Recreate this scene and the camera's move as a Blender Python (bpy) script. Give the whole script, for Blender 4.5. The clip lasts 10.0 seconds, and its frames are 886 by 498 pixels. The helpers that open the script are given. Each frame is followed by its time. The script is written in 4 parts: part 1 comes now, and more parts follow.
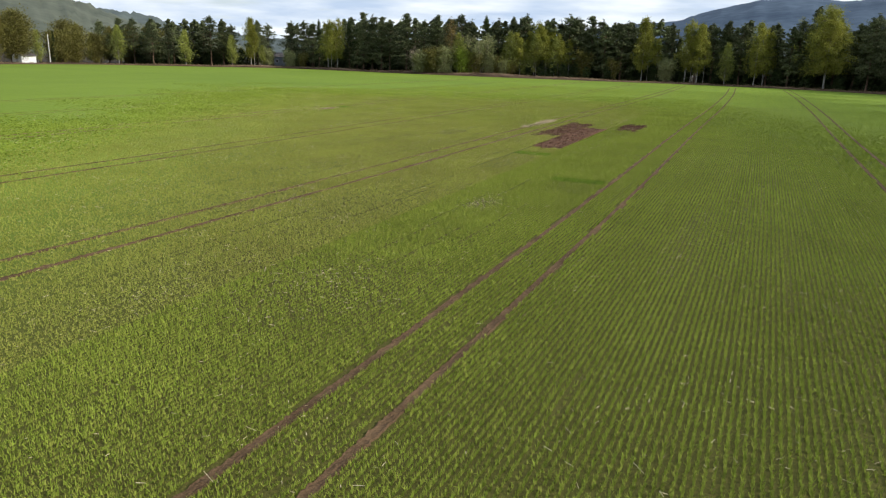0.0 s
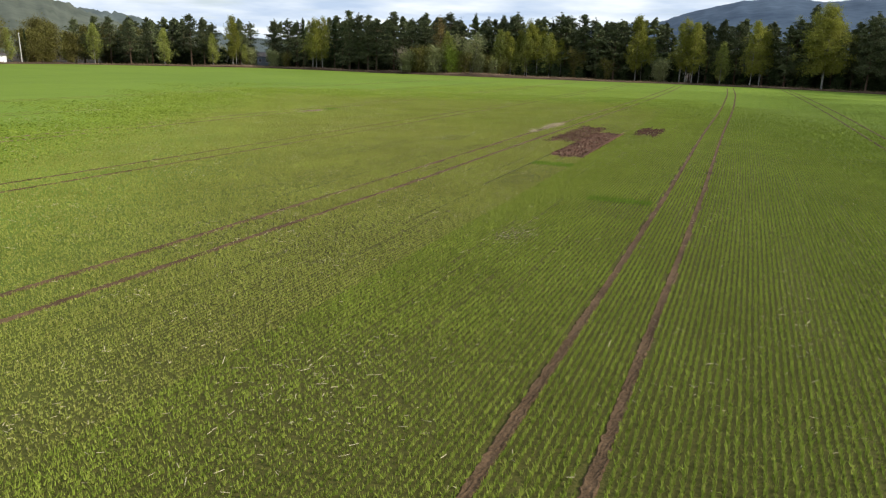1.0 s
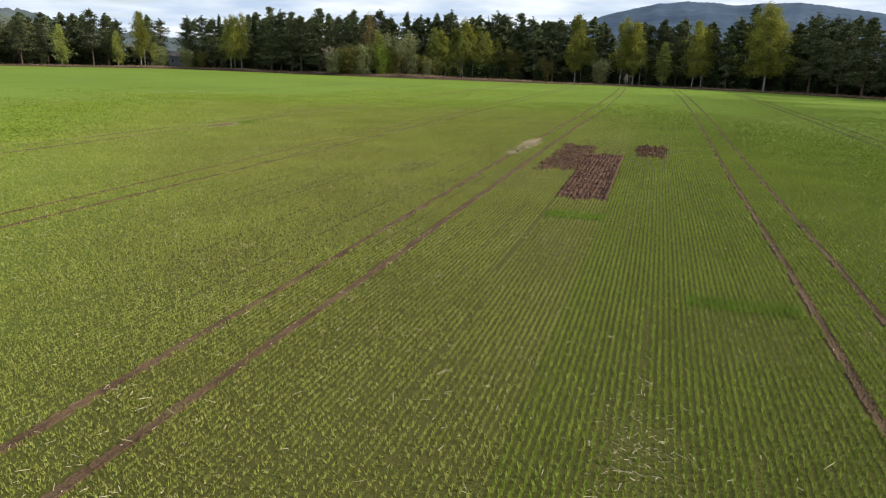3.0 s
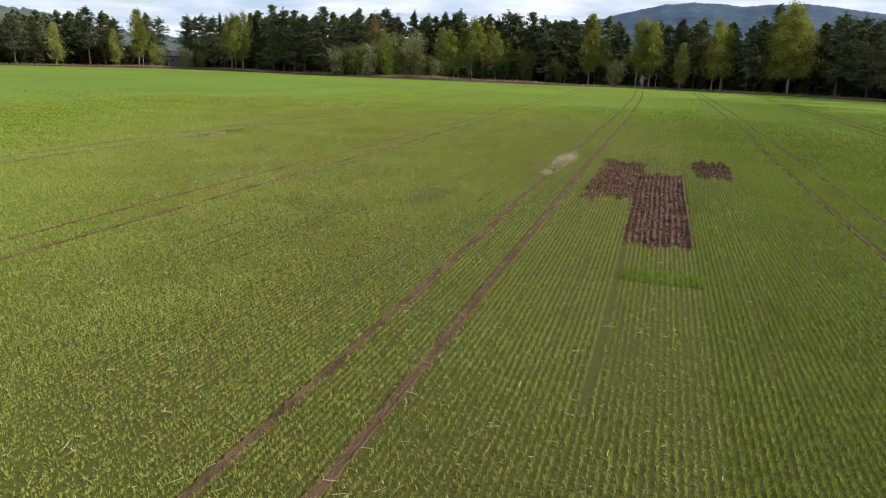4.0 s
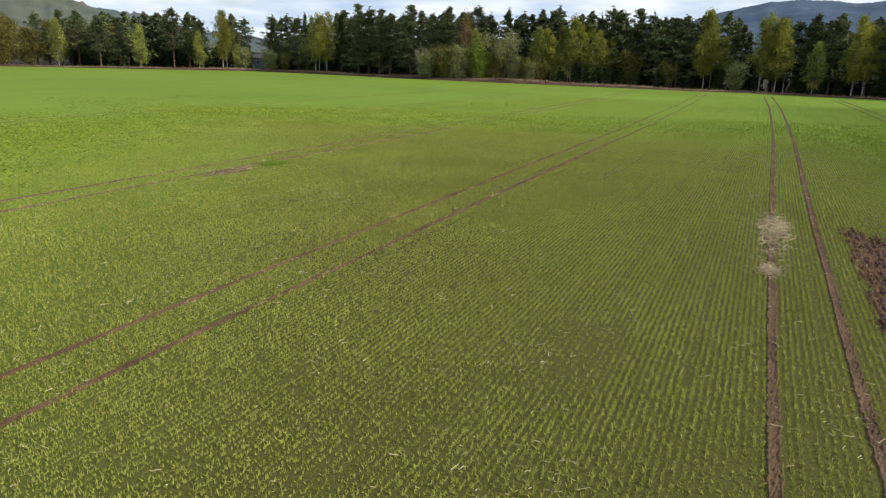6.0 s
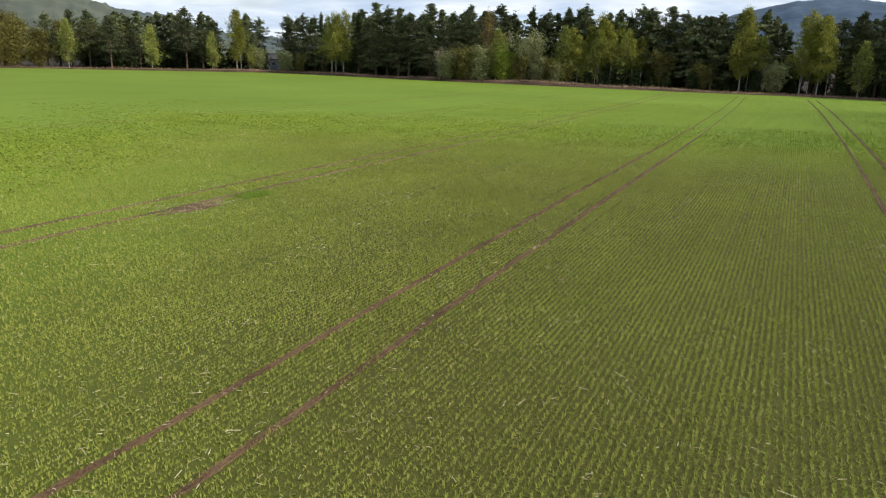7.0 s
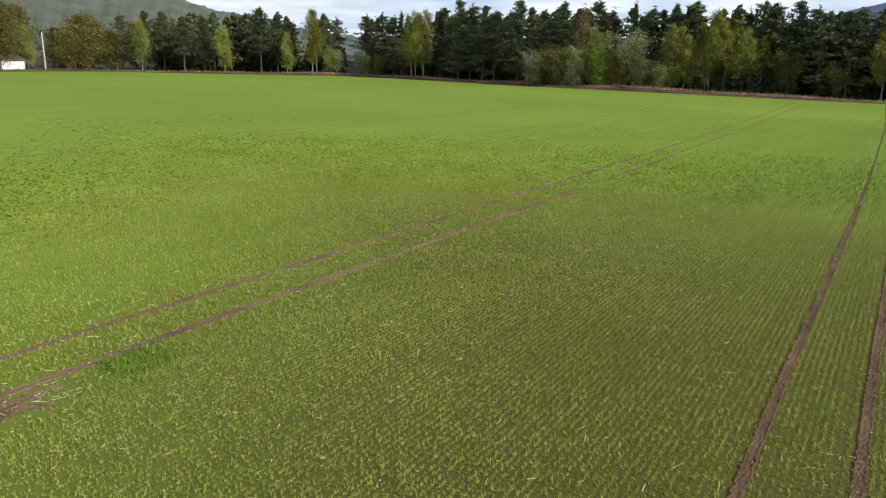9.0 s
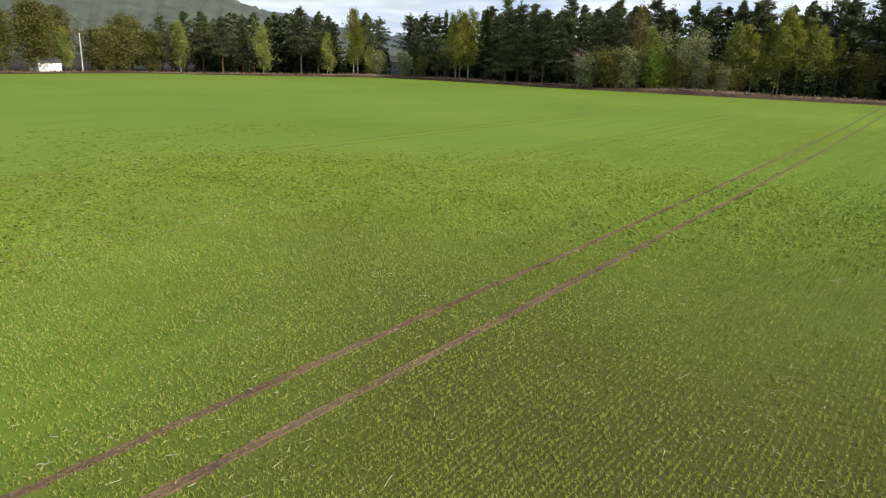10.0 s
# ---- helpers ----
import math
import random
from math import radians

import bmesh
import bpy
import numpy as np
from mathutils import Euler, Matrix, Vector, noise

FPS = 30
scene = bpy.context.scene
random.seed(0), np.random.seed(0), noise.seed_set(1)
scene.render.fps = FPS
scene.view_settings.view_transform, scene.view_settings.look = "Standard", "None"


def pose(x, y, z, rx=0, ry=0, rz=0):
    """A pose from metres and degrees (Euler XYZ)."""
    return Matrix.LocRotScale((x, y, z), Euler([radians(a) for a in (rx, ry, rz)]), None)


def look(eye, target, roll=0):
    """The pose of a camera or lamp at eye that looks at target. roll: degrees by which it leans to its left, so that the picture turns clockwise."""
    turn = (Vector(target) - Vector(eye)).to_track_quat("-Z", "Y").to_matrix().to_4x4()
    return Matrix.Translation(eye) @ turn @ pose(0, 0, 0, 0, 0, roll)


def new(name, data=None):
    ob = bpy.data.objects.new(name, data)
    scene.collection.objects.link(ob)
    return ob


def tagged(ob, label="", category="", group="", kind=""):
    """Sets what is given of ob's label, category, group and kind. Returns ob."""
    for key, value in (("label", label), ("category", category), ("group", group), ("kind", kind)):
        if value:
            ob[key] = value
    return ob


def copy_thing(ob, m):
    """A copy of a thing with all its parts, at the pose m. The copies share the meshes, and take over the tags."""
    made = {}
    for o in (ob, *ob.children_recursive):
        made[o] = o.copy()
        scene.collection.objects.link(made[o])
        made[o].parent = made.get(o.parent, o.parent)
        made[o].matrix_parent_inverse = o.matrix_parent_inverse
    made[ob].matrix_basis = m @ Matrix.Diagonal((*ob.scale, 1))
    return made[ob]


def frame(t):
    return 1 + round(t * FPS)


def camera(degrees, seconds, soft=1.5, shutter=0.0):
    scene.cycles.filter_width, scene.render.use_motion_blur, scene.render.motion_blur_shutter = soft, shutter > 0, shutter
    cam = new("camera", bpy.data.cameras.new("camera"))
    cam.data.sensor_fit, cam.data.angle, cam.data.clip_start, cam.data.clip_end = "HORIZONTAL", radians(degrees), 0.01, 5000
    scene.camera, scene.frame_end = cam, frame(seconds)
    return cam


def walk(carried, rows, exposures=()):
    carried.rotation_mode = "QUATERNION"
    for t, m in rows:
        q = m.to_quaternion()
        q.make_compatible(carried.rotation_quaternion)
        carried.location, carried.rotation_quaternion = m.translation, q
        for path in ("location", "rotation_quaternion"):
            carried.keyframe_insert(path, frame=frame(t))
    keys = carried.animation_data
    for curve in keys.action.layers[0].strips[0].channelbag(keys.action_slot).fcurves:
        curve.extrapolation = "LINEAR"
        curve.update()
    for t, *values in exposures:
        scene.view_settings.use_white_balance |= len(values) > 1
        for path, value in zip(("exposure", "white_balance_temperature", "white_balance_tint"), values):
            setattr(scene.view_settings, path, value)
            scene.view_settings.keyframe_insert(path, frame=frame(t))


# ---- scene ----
cam = camera(64.2, 10.0, 1.2)
PATH = [
    (0, (0.737, -1.415, 5.676), (0.714, 0.513, 5.147), 1.8),
    (0.5, (0.144, 1.702, 5.462), (0.13, 3.63, 4.933), 1.7),
    (1, (-0.453, 4.848, 5.358), (-0.436, 6.777, 4.831), 1.8),
    (1.5, (-0.993, 7.94, 5.342), (-0.865, 9.866, 4.819), 1.9),
    (2, (-1.434, 11.109, 5.335), (-1.226, 13.029, 4.815), 2.0),
    (2.5, (-1.758, 14.373, 5.325), (-1.543, 16.292, 4.805), 1.9),
    (4, (-1.895, 25.38, 5.265), (-1.693, 27.3, 4.746), 2.1),
    (4.5, (-1.915, 29.074, 5.277), (-1.739, 30.998, 4.757), 2.1),
    (5, (-1.947, 32.674, 5.362), (-1.83, 34.601, 4.84), 1.9),
    (5.5, (-1.919, 36.524, 5.398), (-1.895, 38.454, 4.874), 1.9),
    (7, (-2.346, 48.024, 5.561), (-2.435, 49.951, 5.035), 1.9),
    (7.5, (-2.465, 52.022, 5.598), (-2.599, 53.947, 5.072), 1.8),
    (8, (-2.683, 56.039, 5.66), (-2.872, 57.959, 5.132), 2.0),
    (8.5, (-2.853, 59.802, 5.824), (-3.103, 61.714, 5.293), 1.9),
    (9, (-3.206, 63.472, 6.054), (-3.527, 65.372, 5.521), 1.8),
    (9.5, (-3.553, 67.538, 6.157), (-3.937, 69.426, 5.621), 1.8),
    (10, (-4.073, 71.747, 6.347), (-4.52, 73.62, 5.809), 1.7),
]
walk(cam, [(t, look(eye, target, roll)) for t, eye, target, roll in PATH])

# ---------------------------------------------------------------- light
SUN_AZ, SUN_EL = radians(102), radians(31)      # from +y towards +x
sun = new("sun", bpy.data.lights.new("sun", "SUN"))
sun.data.energy, sun.data.angle, sun.data.color = 4.6, radians(0.6), (1.0, 0.93, 0.82)
sun.matrix_world = look((0, 0, 60), (-math.sin(SUN_AZ) * math.cos(SUN_EL) * 50,
                                     -math.cos(SUN_AZ) * math.cos(SUN_EL) * 50, 60 - math.sin(SUN_EL) * 50))

world = bpy.data.worlds.new("world")
scene.world = world
world.use_nodes = True
wn, wl = world.node_tree.nodes, world.node_tree.links
wn.clear()
w_out = wn.new("ShaderNodeOutputWorld")
w_sky = wn.new("ShaderNodeTexSky")
w_sky.sky_type, w_sky.sun_disc = "NISHITA", False
w_sky.sun_elevation, w_sky.sun_rotation = SUN_EL, SUN_AZ
w_blue, w_cloud, w_mix = wn.new("ShaderNodeBackground"), wn.new("ShaderNodeBackground"), wn.new("ShaderNodeMixShader")
w_blue.inputs[1].default_value = 0.10
w_cloud.inputs[1].default_value = 0.9
wl.new(w_sky.outputs[0], w_blue.inputs[0])
w_co, w_map = wn.new("ShaderNodeTexCoord"), wn.new("ShaderNodeMapping")
w_map.inputs["Scale"].default_value = (2.2, 2.2, 14.0)
w_n1, w_n2 = wn.new("ShaderNodeTexNoise"), wn.new("ShaderNodeTexNoise")
w_n1.inputs["Scale"].default_value, w_n1.inputs["Detail"].default_value = 1.6, 6.0
w_n2.inputs["Scale"].default_value, w_n2.inputs["Detail"].default_value = 3.1, 7.0
w_r1, w_r2 = wn.new("ShaderNodeValToRGB"), wn.new("ShaderNodeValToRGB")
w_r1.color_ramp.elements[0].position, w_r1.color_ramp.elements[1].position = 0.26, 0.44
w_r2.color_ramp.elements[0].position, w_r2.color_ramp.elements[1].position = 0.36, 0.62
w_r2.color_ramp.elements[0].color, w_r2.color_ramp.elements[1].color = (0.50, 0.62, 0.80, 1), (0.88, 0.94, 1.0, 1)
wl.new(w_co.outputs["Generated"], w_map.inputs[0])
for nz in (w_n1, w_n2):
    wl.new(w_map.outputs[0], nz.inputs["Vector"])
wl.new(w_n1.outputs["Fac"], w_r1.inputs[0])
wl.new(w_n2.outputs["Fac"], w_r2.inputs[0])
wl.new(w_r2.outputs[0], w_cloud.inputs[0])
wl.new(w_r1.outputs[0], w_mix.inputs[0])
wl.new(w_blue.outputs[0], w_mix.inputs[1])
wl.new(w_cloud.outputs[0], w_mix.inputs[2])
wl.new(w_mix.outputs[0], w_out.inputs[0])
scene.view_settings.exposure = 0.31


# ---------------------------------------------------------------- materials
def material(name, low, high, fine=20.0, coarse=1.0, rough=0.9, bump=0.0, leaf=0.0, varied=0.0, stretch=(1, 1, 1), island=None):
    """Two colours mixed by a fine and a coarse noise; leaf lets light through; varied shifts the value object by object."""
    m = bpy.data.materials.new(name)
    m.use_nodes = True
    nt, ln = m.node_tree.nodes, m.node_tree.links
    bsdf, out = nt["Principled BSDF"], nt["Material Output"]
    geo, mp = nt.new("ShaderNodeNewGeometry"), nt.new("ShaderNodeMapping")
    mp.inputs["Scale"].default_value = stretch
    ln.new(geo.outputs["Position"], mp.inputs[0])
    a, b = nt.new("ShaderNodeTexNoise"), nt.new("ShaderNodeTexNoise")
    a.inputs["Scale"].default_value, a.inputs["Detail"].default_value = fine, 4.0
    b.inputs["Scale"].default_value, b.inputs["Detail"].default_value = coarse, 3.0
    for k in (a, b):
        ln.new(mp.outputs[0], k.inputs["Vector"])
    mean = nt.new("ShaderNodeMix")
    mean.inputs[0].default_value = 0.5
    ln.new(a.outputs["Fac"], mean.inputs[2])
    ln.new(b.outputs["Fac"], mean.inputs[3])
    ramp = nt.new("ShaderNodeValToRGB")
    ramp.color_ramp.elements[0].position, ramp.color_ramp.elements[1].position = 0.34, 0.66
    ramp.color_ramp.elements[0].color, ramp.color_ramp.elements[1].color = (*low, 1), (*high, 1)
    ln.new(mean.outputs[0], ramp.inputs[0])
    colour = ramp.outputs[0]
    if island:
        # single leaves that have turned to the given colour
        pick, turn = nt.new("ShaderNodeMapRange"), nt.new("ShaderNodeMix")
        turn.data_type = "RGBA"
        pick.inputs[1].default_value, pick.inputs[2].default_value = 0.35, 1.1
        ln.new(geo.outputs["Random Per Island"], pick.inputs[0])
        ln.new(pick.outputs[0], turn.inputs[0])
        ln.new(colour, turn.inputs[6])
        turn.inputs[7].default_value = (*island, 1)
        colour = turn.outputs[2]
    if varied:
        info, hsv, rng = nt.new("ShaderNodeObjectInfo"), nt.new("ShaderNodeHueSaturation"), nt.new("ShaderNodeMapRange")
        rng.inputs[3].default_value, rng.inputs[4].default_value = 1 - varied, 1 + varied
        ln.new(info.outputs["Random"], rng.inputs[0])
        ln.new(rng.outputs[0], hsv.inputs["Value"])
        ln.new(colour, hsv.inputs["Color"])
        colour = hsv.outputs[0]
    ln.new(colour, bsdf.inputs["Base Color"])
    bsdf.inputs["Roughness"].default_value = rough
    bsdf.inputs["Specular IOR Level"].default_value = 0.12
    if bump:
        bp = nt.new("ShaderNodeBump")
        bp.inputs["Strength"].default_value, bp.inputs["Distance"].default_value = bump, 0.6 / fine
        ln.new(a.outputs["Fac"], bp.inputs["Height"])
        ln.new(bp.outputs[0], bsdf.inputs["Normal"])
    if leaf:
        tr, mx = nt.new("ShaderNodeBsdfTranslucent"), nt.new("ShaderNodeMixShader")
        mx.inputs[0].default_value = leaf
        ln.new(colour, tr.inputs[0])
        ln.new(bsdf.outputs[0], mx.inputs[1])
        ln.new(tr.outputs[0], mx.inputs[2])
        ln.new(mx.outputs[0], out.inputs[0])
    return m


ROW_TURN = radians(23.3)                       # the drilled rows run this far right of +y
ROW_D = np.array([math.sin(ROW_TURN), math.cos(ROW_TURN)])
ROW_N = np.array([ROW_D[1], -ROW_D[0]])


def field_material():
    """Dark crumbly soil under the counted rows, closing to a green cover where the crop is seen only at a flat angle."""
    m = bpy.data.materials.new("field_soil_and_crop")
    m.use_nodes = True
    nt, ln = m.node_tree.nodes, m.node_tree.links
    bsdf = nt["Principled BSDF"]
    geo = nt.new("ShaderNodeNewGeometry")

    def math_node(op, a, b=None):
        k = nt.new("ShaderNodeMath")
        k.operation = op
        for i, v in enumerate((a, b)):
            if v is None:
                continue
            if isinstance(v, (int, float)):
                k.inputs[i].default_value = v
            else:
                ln.new(v, k.inputs[i])
        return k.outputs[0]

    def noise_node(scale, detail=4.0, stretch=None):
        k = nt.new("ShaderNodeTexNoise")
        k.inputs["Scale"].default_value, k.inputs["Detail"].default_value = scale, detail
        if stretch:
            mp = nt.new("ShaderNodeMapping")
            mp.vector_type = "TEXTURE"
            mp.inputs["Rotation"].default_value = (0, 0, -ROW_TURN)
            mp.inputs["Scale"].default_value = stretch
            ln.new(geo.outputs["Position"], mp.inputs[0])
            ln.new(mp.outputs[0], k.inputs["Vector"])
        else:
            ln.new(geo.outputs["Position"], k.inputs["Vector"])
        return k.outputs["Fac"]

    def ramp_node(fac, c0, c1, p0=0.3, p1=0.7):
        k = nt.new("ShaderNodeValToRGB")
        k.color_ramp.elements[0].position, k.color_ramp.elements[1].position = p0, p1
        k.color_ramp.elements[0].color, k.color_ramp.elements[1].color = (*c0, 1), (*c1, 1)
        ln.new(fac, k.inputs[0])
        return k.outputs[0]

    def mix_node(fac, a, b):
        k = nt.new("ShaderNodeMix")
        k.data_type = "RGBA"
        ln.new(fac, k.inputs[0])
        ln.new(a, k.inputs[6])
        ln.new(b, k.inputs[7])
        return k.outputs[2]

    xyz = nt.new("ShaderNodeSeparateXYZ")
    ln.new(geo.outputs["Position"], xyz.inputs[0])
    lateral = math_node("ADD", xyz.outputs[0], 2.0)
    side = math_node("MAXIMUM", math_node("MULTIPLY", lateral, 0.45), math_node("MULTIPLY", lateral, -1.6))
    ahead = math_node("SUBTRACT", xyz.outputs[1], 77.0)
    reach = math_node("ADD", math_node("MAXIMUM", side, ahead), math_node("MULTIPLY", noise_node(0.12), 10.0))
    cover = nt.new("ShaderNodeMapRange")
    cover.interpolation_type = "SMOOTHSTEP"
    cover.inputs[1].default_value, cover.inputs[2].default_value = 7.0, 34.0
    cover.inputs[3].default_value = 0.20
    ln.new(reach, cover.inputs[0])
    soil = mix_node(noise_node(0.35, 3.0), ramp_node(noise_node(19.0, 8.0), SOIL_DARK, SOIL_LIGHT, 0.38, 0.62),
                    ramp_node(noise_node(42.0, 6.0), SOIL_DARK, SOIL_WARM, 0.40, 0.64))
    green = ramp_node(noise_node(1.0, 5.0, (0.7, 20.0, 1.0)), GREEN_LOW, GREEN_HIGH, 0.32, 0.68)
    patchy = ramp_node(noise_node(0.035, 4.0), GREEN_LOW, GREEN_HIGH, 0.35, 0.65)
    half = nt.new("ShaderNodeValue")
    half.outputs[0].default_value = 0.5
    green = mix_node(half.outputs[0], green, patchy)
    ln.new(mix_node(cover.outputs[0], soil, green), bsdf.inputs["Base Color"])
    bsdf.inputs["Roughness"].default_value = 0.95
    bsdf.inputs["Specular IOR Level"].default_value = 0.1
    bp = nt.new("ShaderNodeBump")
    bp.inputs["Strength"].default_value, bp.inputs["Distance"].default_value = 0.8, 0.03
    ln.new(noise_node(22.0, 5.0), bp.inputs["Height"])
    ln.new(bp.outputs[0], bsdf.inputs["Normal"])
    return m


SOIL_DARK, SOIL_LIGHT, SOIL_WARM = (0.014, 0.0095, 0.004), (0.076, 0.052, 0.021), (0.098, 0.062, 0.026)
GREEN_LOW, GREEN_HIGH = (0.100, 0.155, 0.017), (0.142, 0.206, 0.023)
M_FIELD = field_material()
M_CROP = material("young_crop_leaf", (0.186, 0.210, 0.037), (0.284, 0.334, 0.061), 14, 0.25, 0.85, leaf=0.10, island=(0.290, 0.268, 0.080))
M_THICK = material("thick_crop_leaf", (0.145, 0.196, 0.025), (0.245, 0.322, 0.043), 14, 0.25, 0.85, leaf=0.05, island=(0.24, 0.252, 0.054))
M_FARCROP = material("closed_crop_leaf", (0.108, 0.146, 0.018), (0.176, 0.236, 0.032), 5, 0.25, 0.85, leaf=0.18)
M_LUSH = material("lush_crop_leaf", (0.098, 0.158, 0.018), (0.185, 0.280, 0.033), 14, 0.6, 0.85, leaf=0.25)
M_TRACK = material("packed_track_soil", (0.034, 0.021, 0.011), (0.122, 0.078, 0.044), 30, 0.8, 0.95, bump=0.7)
M_PALE = material("dry_pale_track_soil", (0.055, 0.037, 0.020), (0.155, 0.108, 0.062), 20, 0.5, 0.95, bump=0.7)
M_GROWN = material("overgrown_track", (0.070, 0.082, 0.020), (0.135, 0.145, 0.040), 14, 0.4, 0.95, bump=0.5)
M_TILLED = material("tilled_red_brown_soil", (0.026, 0.013, 0.0085), (0.122, 0.066, 0.043), 11, 0.9, 0.95, bump=0.9)
M_STRAW = material("dry_straw", (0.19, 0.148, 0.085), (0.42, 0.345, 0.215), 30, 2, 0.7)
M_DEBRIS = material("weathered_straw", (0.30, 0.26, 0.15), (0.58, 0.51, 0.35), 30, 2, 0.75)
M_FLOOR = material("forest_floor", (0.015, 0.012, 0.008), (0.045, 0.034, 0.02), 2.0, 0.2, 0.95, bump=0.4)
M_VERGE = material("dead_grass_bank", (0.036, 0.022, 0.015), (0.21, 0.145, 0.10), 1.2, 0.09, 0.95, bump=0.5)
M_MARGIN = material("bare_margin_soil", (0.026, 0.016, 0.011), (0.090, 0.056, 0.038), 2.0, 0.2, 0.95, bump=0.6)
M_TUFT = material("dead_grass_blade", (0.045, 0.028, 0.018), (0.28, 0.195, 0.12), 3, 0.09, 0.8, leaf=0.2)
M_PINE = material("pine_needles", (0.038, 0.050, 0.024), (0.124, 0.142, 0.062), 1.1, 0.3, 0.6, leaf=0.10, varied=0.28)
M_SPRUCE = material("spruce_needles", (0.018, 0.030, 0.011), (0.055, 0.075, 0.024), 1.1, 0.3, 0.6, leaf=0.1, varied=0.2)
M_BIRCH_Y = material("birch_leaves_yellow_green", (0.138, 0.150, 0.024), (0.330, 0.330, 0.062), 1.6, 0.4, 0.55, leaf=0.42, varied=0.18)
M_BIRCH_G = material("birch_leaves_fresh_green", (0.140, 0.165, 0.036), (0.33, 0.35, 0.090), 1.6, 0.4, 0.55, leaf=0.42, varied=0.18)
M_BUD = material("budding_orange_leaves", (0.11, 0.085, 0.028), (0.24, 0.17, 0.06), 1.6, 0.4, 0.6, leaf=0.3)
M_WILLOW = material("pale_willow_leaves", (0.145, 0.162, 0.066), (0.32, 0.335, 0.15), 1.6, 0.4, 0.6, leaf=0.35, varied=0.15)
M_OLIVE = material("olive_spring_leaves", (0.078, 0.075, 0.018), (0.175, 0.160, 0.042), 1.2, 0.3, 0.6, leaf=0.3, varied=0.15)
M_LIME = material("bright_lime_leaves", (0.16, 0.22, 0.025), (0.32, 0.40, 0.06), 1.6, 0.4, 0.55, leaf=0.35)
M_TWIG = material("grey_brown_twigs", (0.10, 0.08, 0.06), (0.24, 0.20, 0.15), 6, 0.7, 0.85)
M_PBARK = material("pine_bark", (0.048, 0.035, 0.027), (0.15, 0.098, 0.066), 7, 0.5, 0.9, bump=0.5, stretch=(1, 1, 0.3))
M_BBARK = material("white_birch_bark", (0.10, 0.092, 0.08), (0.38, 0.365, 0.33), 5, 1.2, 0.7, stretch=(0.4, 0.4, 2.0))
# the haze of distance is mixed into the next three hill colours
M_HILL = material("near_hill_forest_haze_tint", (0.050, 0.061, 0.047), (0.098, 0.108, 0.082), 0.05, 0.008, 1.0)
M_PEAK = material("far_mountain_forest_haze_tint", (0.026, 0.046, 0.078), (0.062, 0.092, 0.134), 0.022, 0.0032, 1.0)
M_RIDGE = material("far_ridge_forest_haze_tint", (0.050, 0.066, 0.068), (0.085, 0.104, 0.098), 0.02, 0.004, 1.0)
M_WALL = material("white_painted_boards", (0.54, 0.55, 0.56), (0.66, 0.66, 0.66), 9, 1.0, 0.6, bump=0.1)
M_ROOF = material("dark_roofing", (0.05, 0.045, 0.045), (0.11, 0.10, 0.10), 8, 1.0, 0.8, bump=0.3)
M_DOOR = material("grey_door_paint", (0.30, 0.31, 0.33), (0.42, 0.43, 0.45), 9, 1.0, 0.6)
# pale house walls, with their dim bluish shade put into the colour
M_HOUSE = material("shade_tinted_pale_boards", (0.16, 0.18, 0.21), (0.25, 0.28, 0.32), 4, 0.6, 0.6)
M_POLE = material("weathered_pole_wood", (0.36, 0.34, 0.31), (0.58, 0.56, 0.52), 6, 0.8, 0.8, stretch=(1, 1, 0.1))


# ---------------------------------------------------------------- mesh helpers
def mesh_of(name, verts, faces, mat, smooth=False):
    """A mesh from arrays; faces all have the same number of corners."""
    verts, faces = np.asarray(verts, np.float32), np.asarray(faces, np.int32)
    me = bpy.data.meshes.new(name)
    n, k = faces.shape
    me.vertices.add(len(verts))
    me.vertices.foreach_set("co", verts.ravel())
    me.loops.add(n * k)
    me.loops.foreach_set("vertex_index", faces.ravel())
    me.polygons.add(n)
    me.polygons.foreach_set("loop_start", np.arange(0, n * k, k, dtype=np.int32))
    me.polygons.foreach_set("use_smooth", np.full(n, smooth))
    me.update(calc_edges=True)
    me.materials.append(mat)
    return me


def part(name, me, parent, label=""):
    ob = new(name, me)
    ob.parent = parent
    return tagged(ob, label)


def bm_mesh(name, bm, mat):
    me = bpy.data.meshes.new(name)
    bm.to_mesh(me)
    bm.free()
    me.materials.append(mat)
    return me


def box(bm, x0, y0, z0, x1, y1, z1, bevel=0.0):
    m = Matrix.Translation(((x0 + x1) / 2, (y0 + y1) / 2, (z0 + z1) / 2)) @ Matrix.Diagonal((x1 - x0, y1 - y0, z1 - z0, 1))
    made = bmesh.ops.create_cube(bm, size=1, matrix=m)
    if bevel:
        edges = list({e for v in made["verts"] for e in v.link_edges})
        bmesh.ops.bevel(bm, geom=edges, offset=bevel, segments=1, affect="EDGES")


def tubes(lines, sides=5):
    """Tapered tubes along polylines of (x, y, z, radius); returns vertices and quads."""
    verts, faces = [], []
    for line in lines:
        line = np.asarray(line, float)
        base = len(verts)
        for i, (x, y, z, r) in enumerate(line):
            a, b = line[max(i - 1, 0), :3], line[min(i + 1, len(line) - 1), :3]
            way = Vector(b - a).normalized()
            u = way.cross(Vector((0.31, 0.95, 0.1))).normalized()
            v = way.cross(u)
            for j in range(sides):
                t = 2 * math.pi * j / sides
                verts.append(Vector((x, y, z)) + float(r) * (math.cos(t) * u + math.sin(t) * v))
        for i in range(len(line) - 1):
            for j in range(sides):
                k = (j + 1) % sides
                faces.append((base + i * sides + j, base + i * sides + k, base + (i + 1) * sides + k, base + (i + 1) * sides + j))
    return np.array([tuple(v) for v in verts]), np.array(faces)


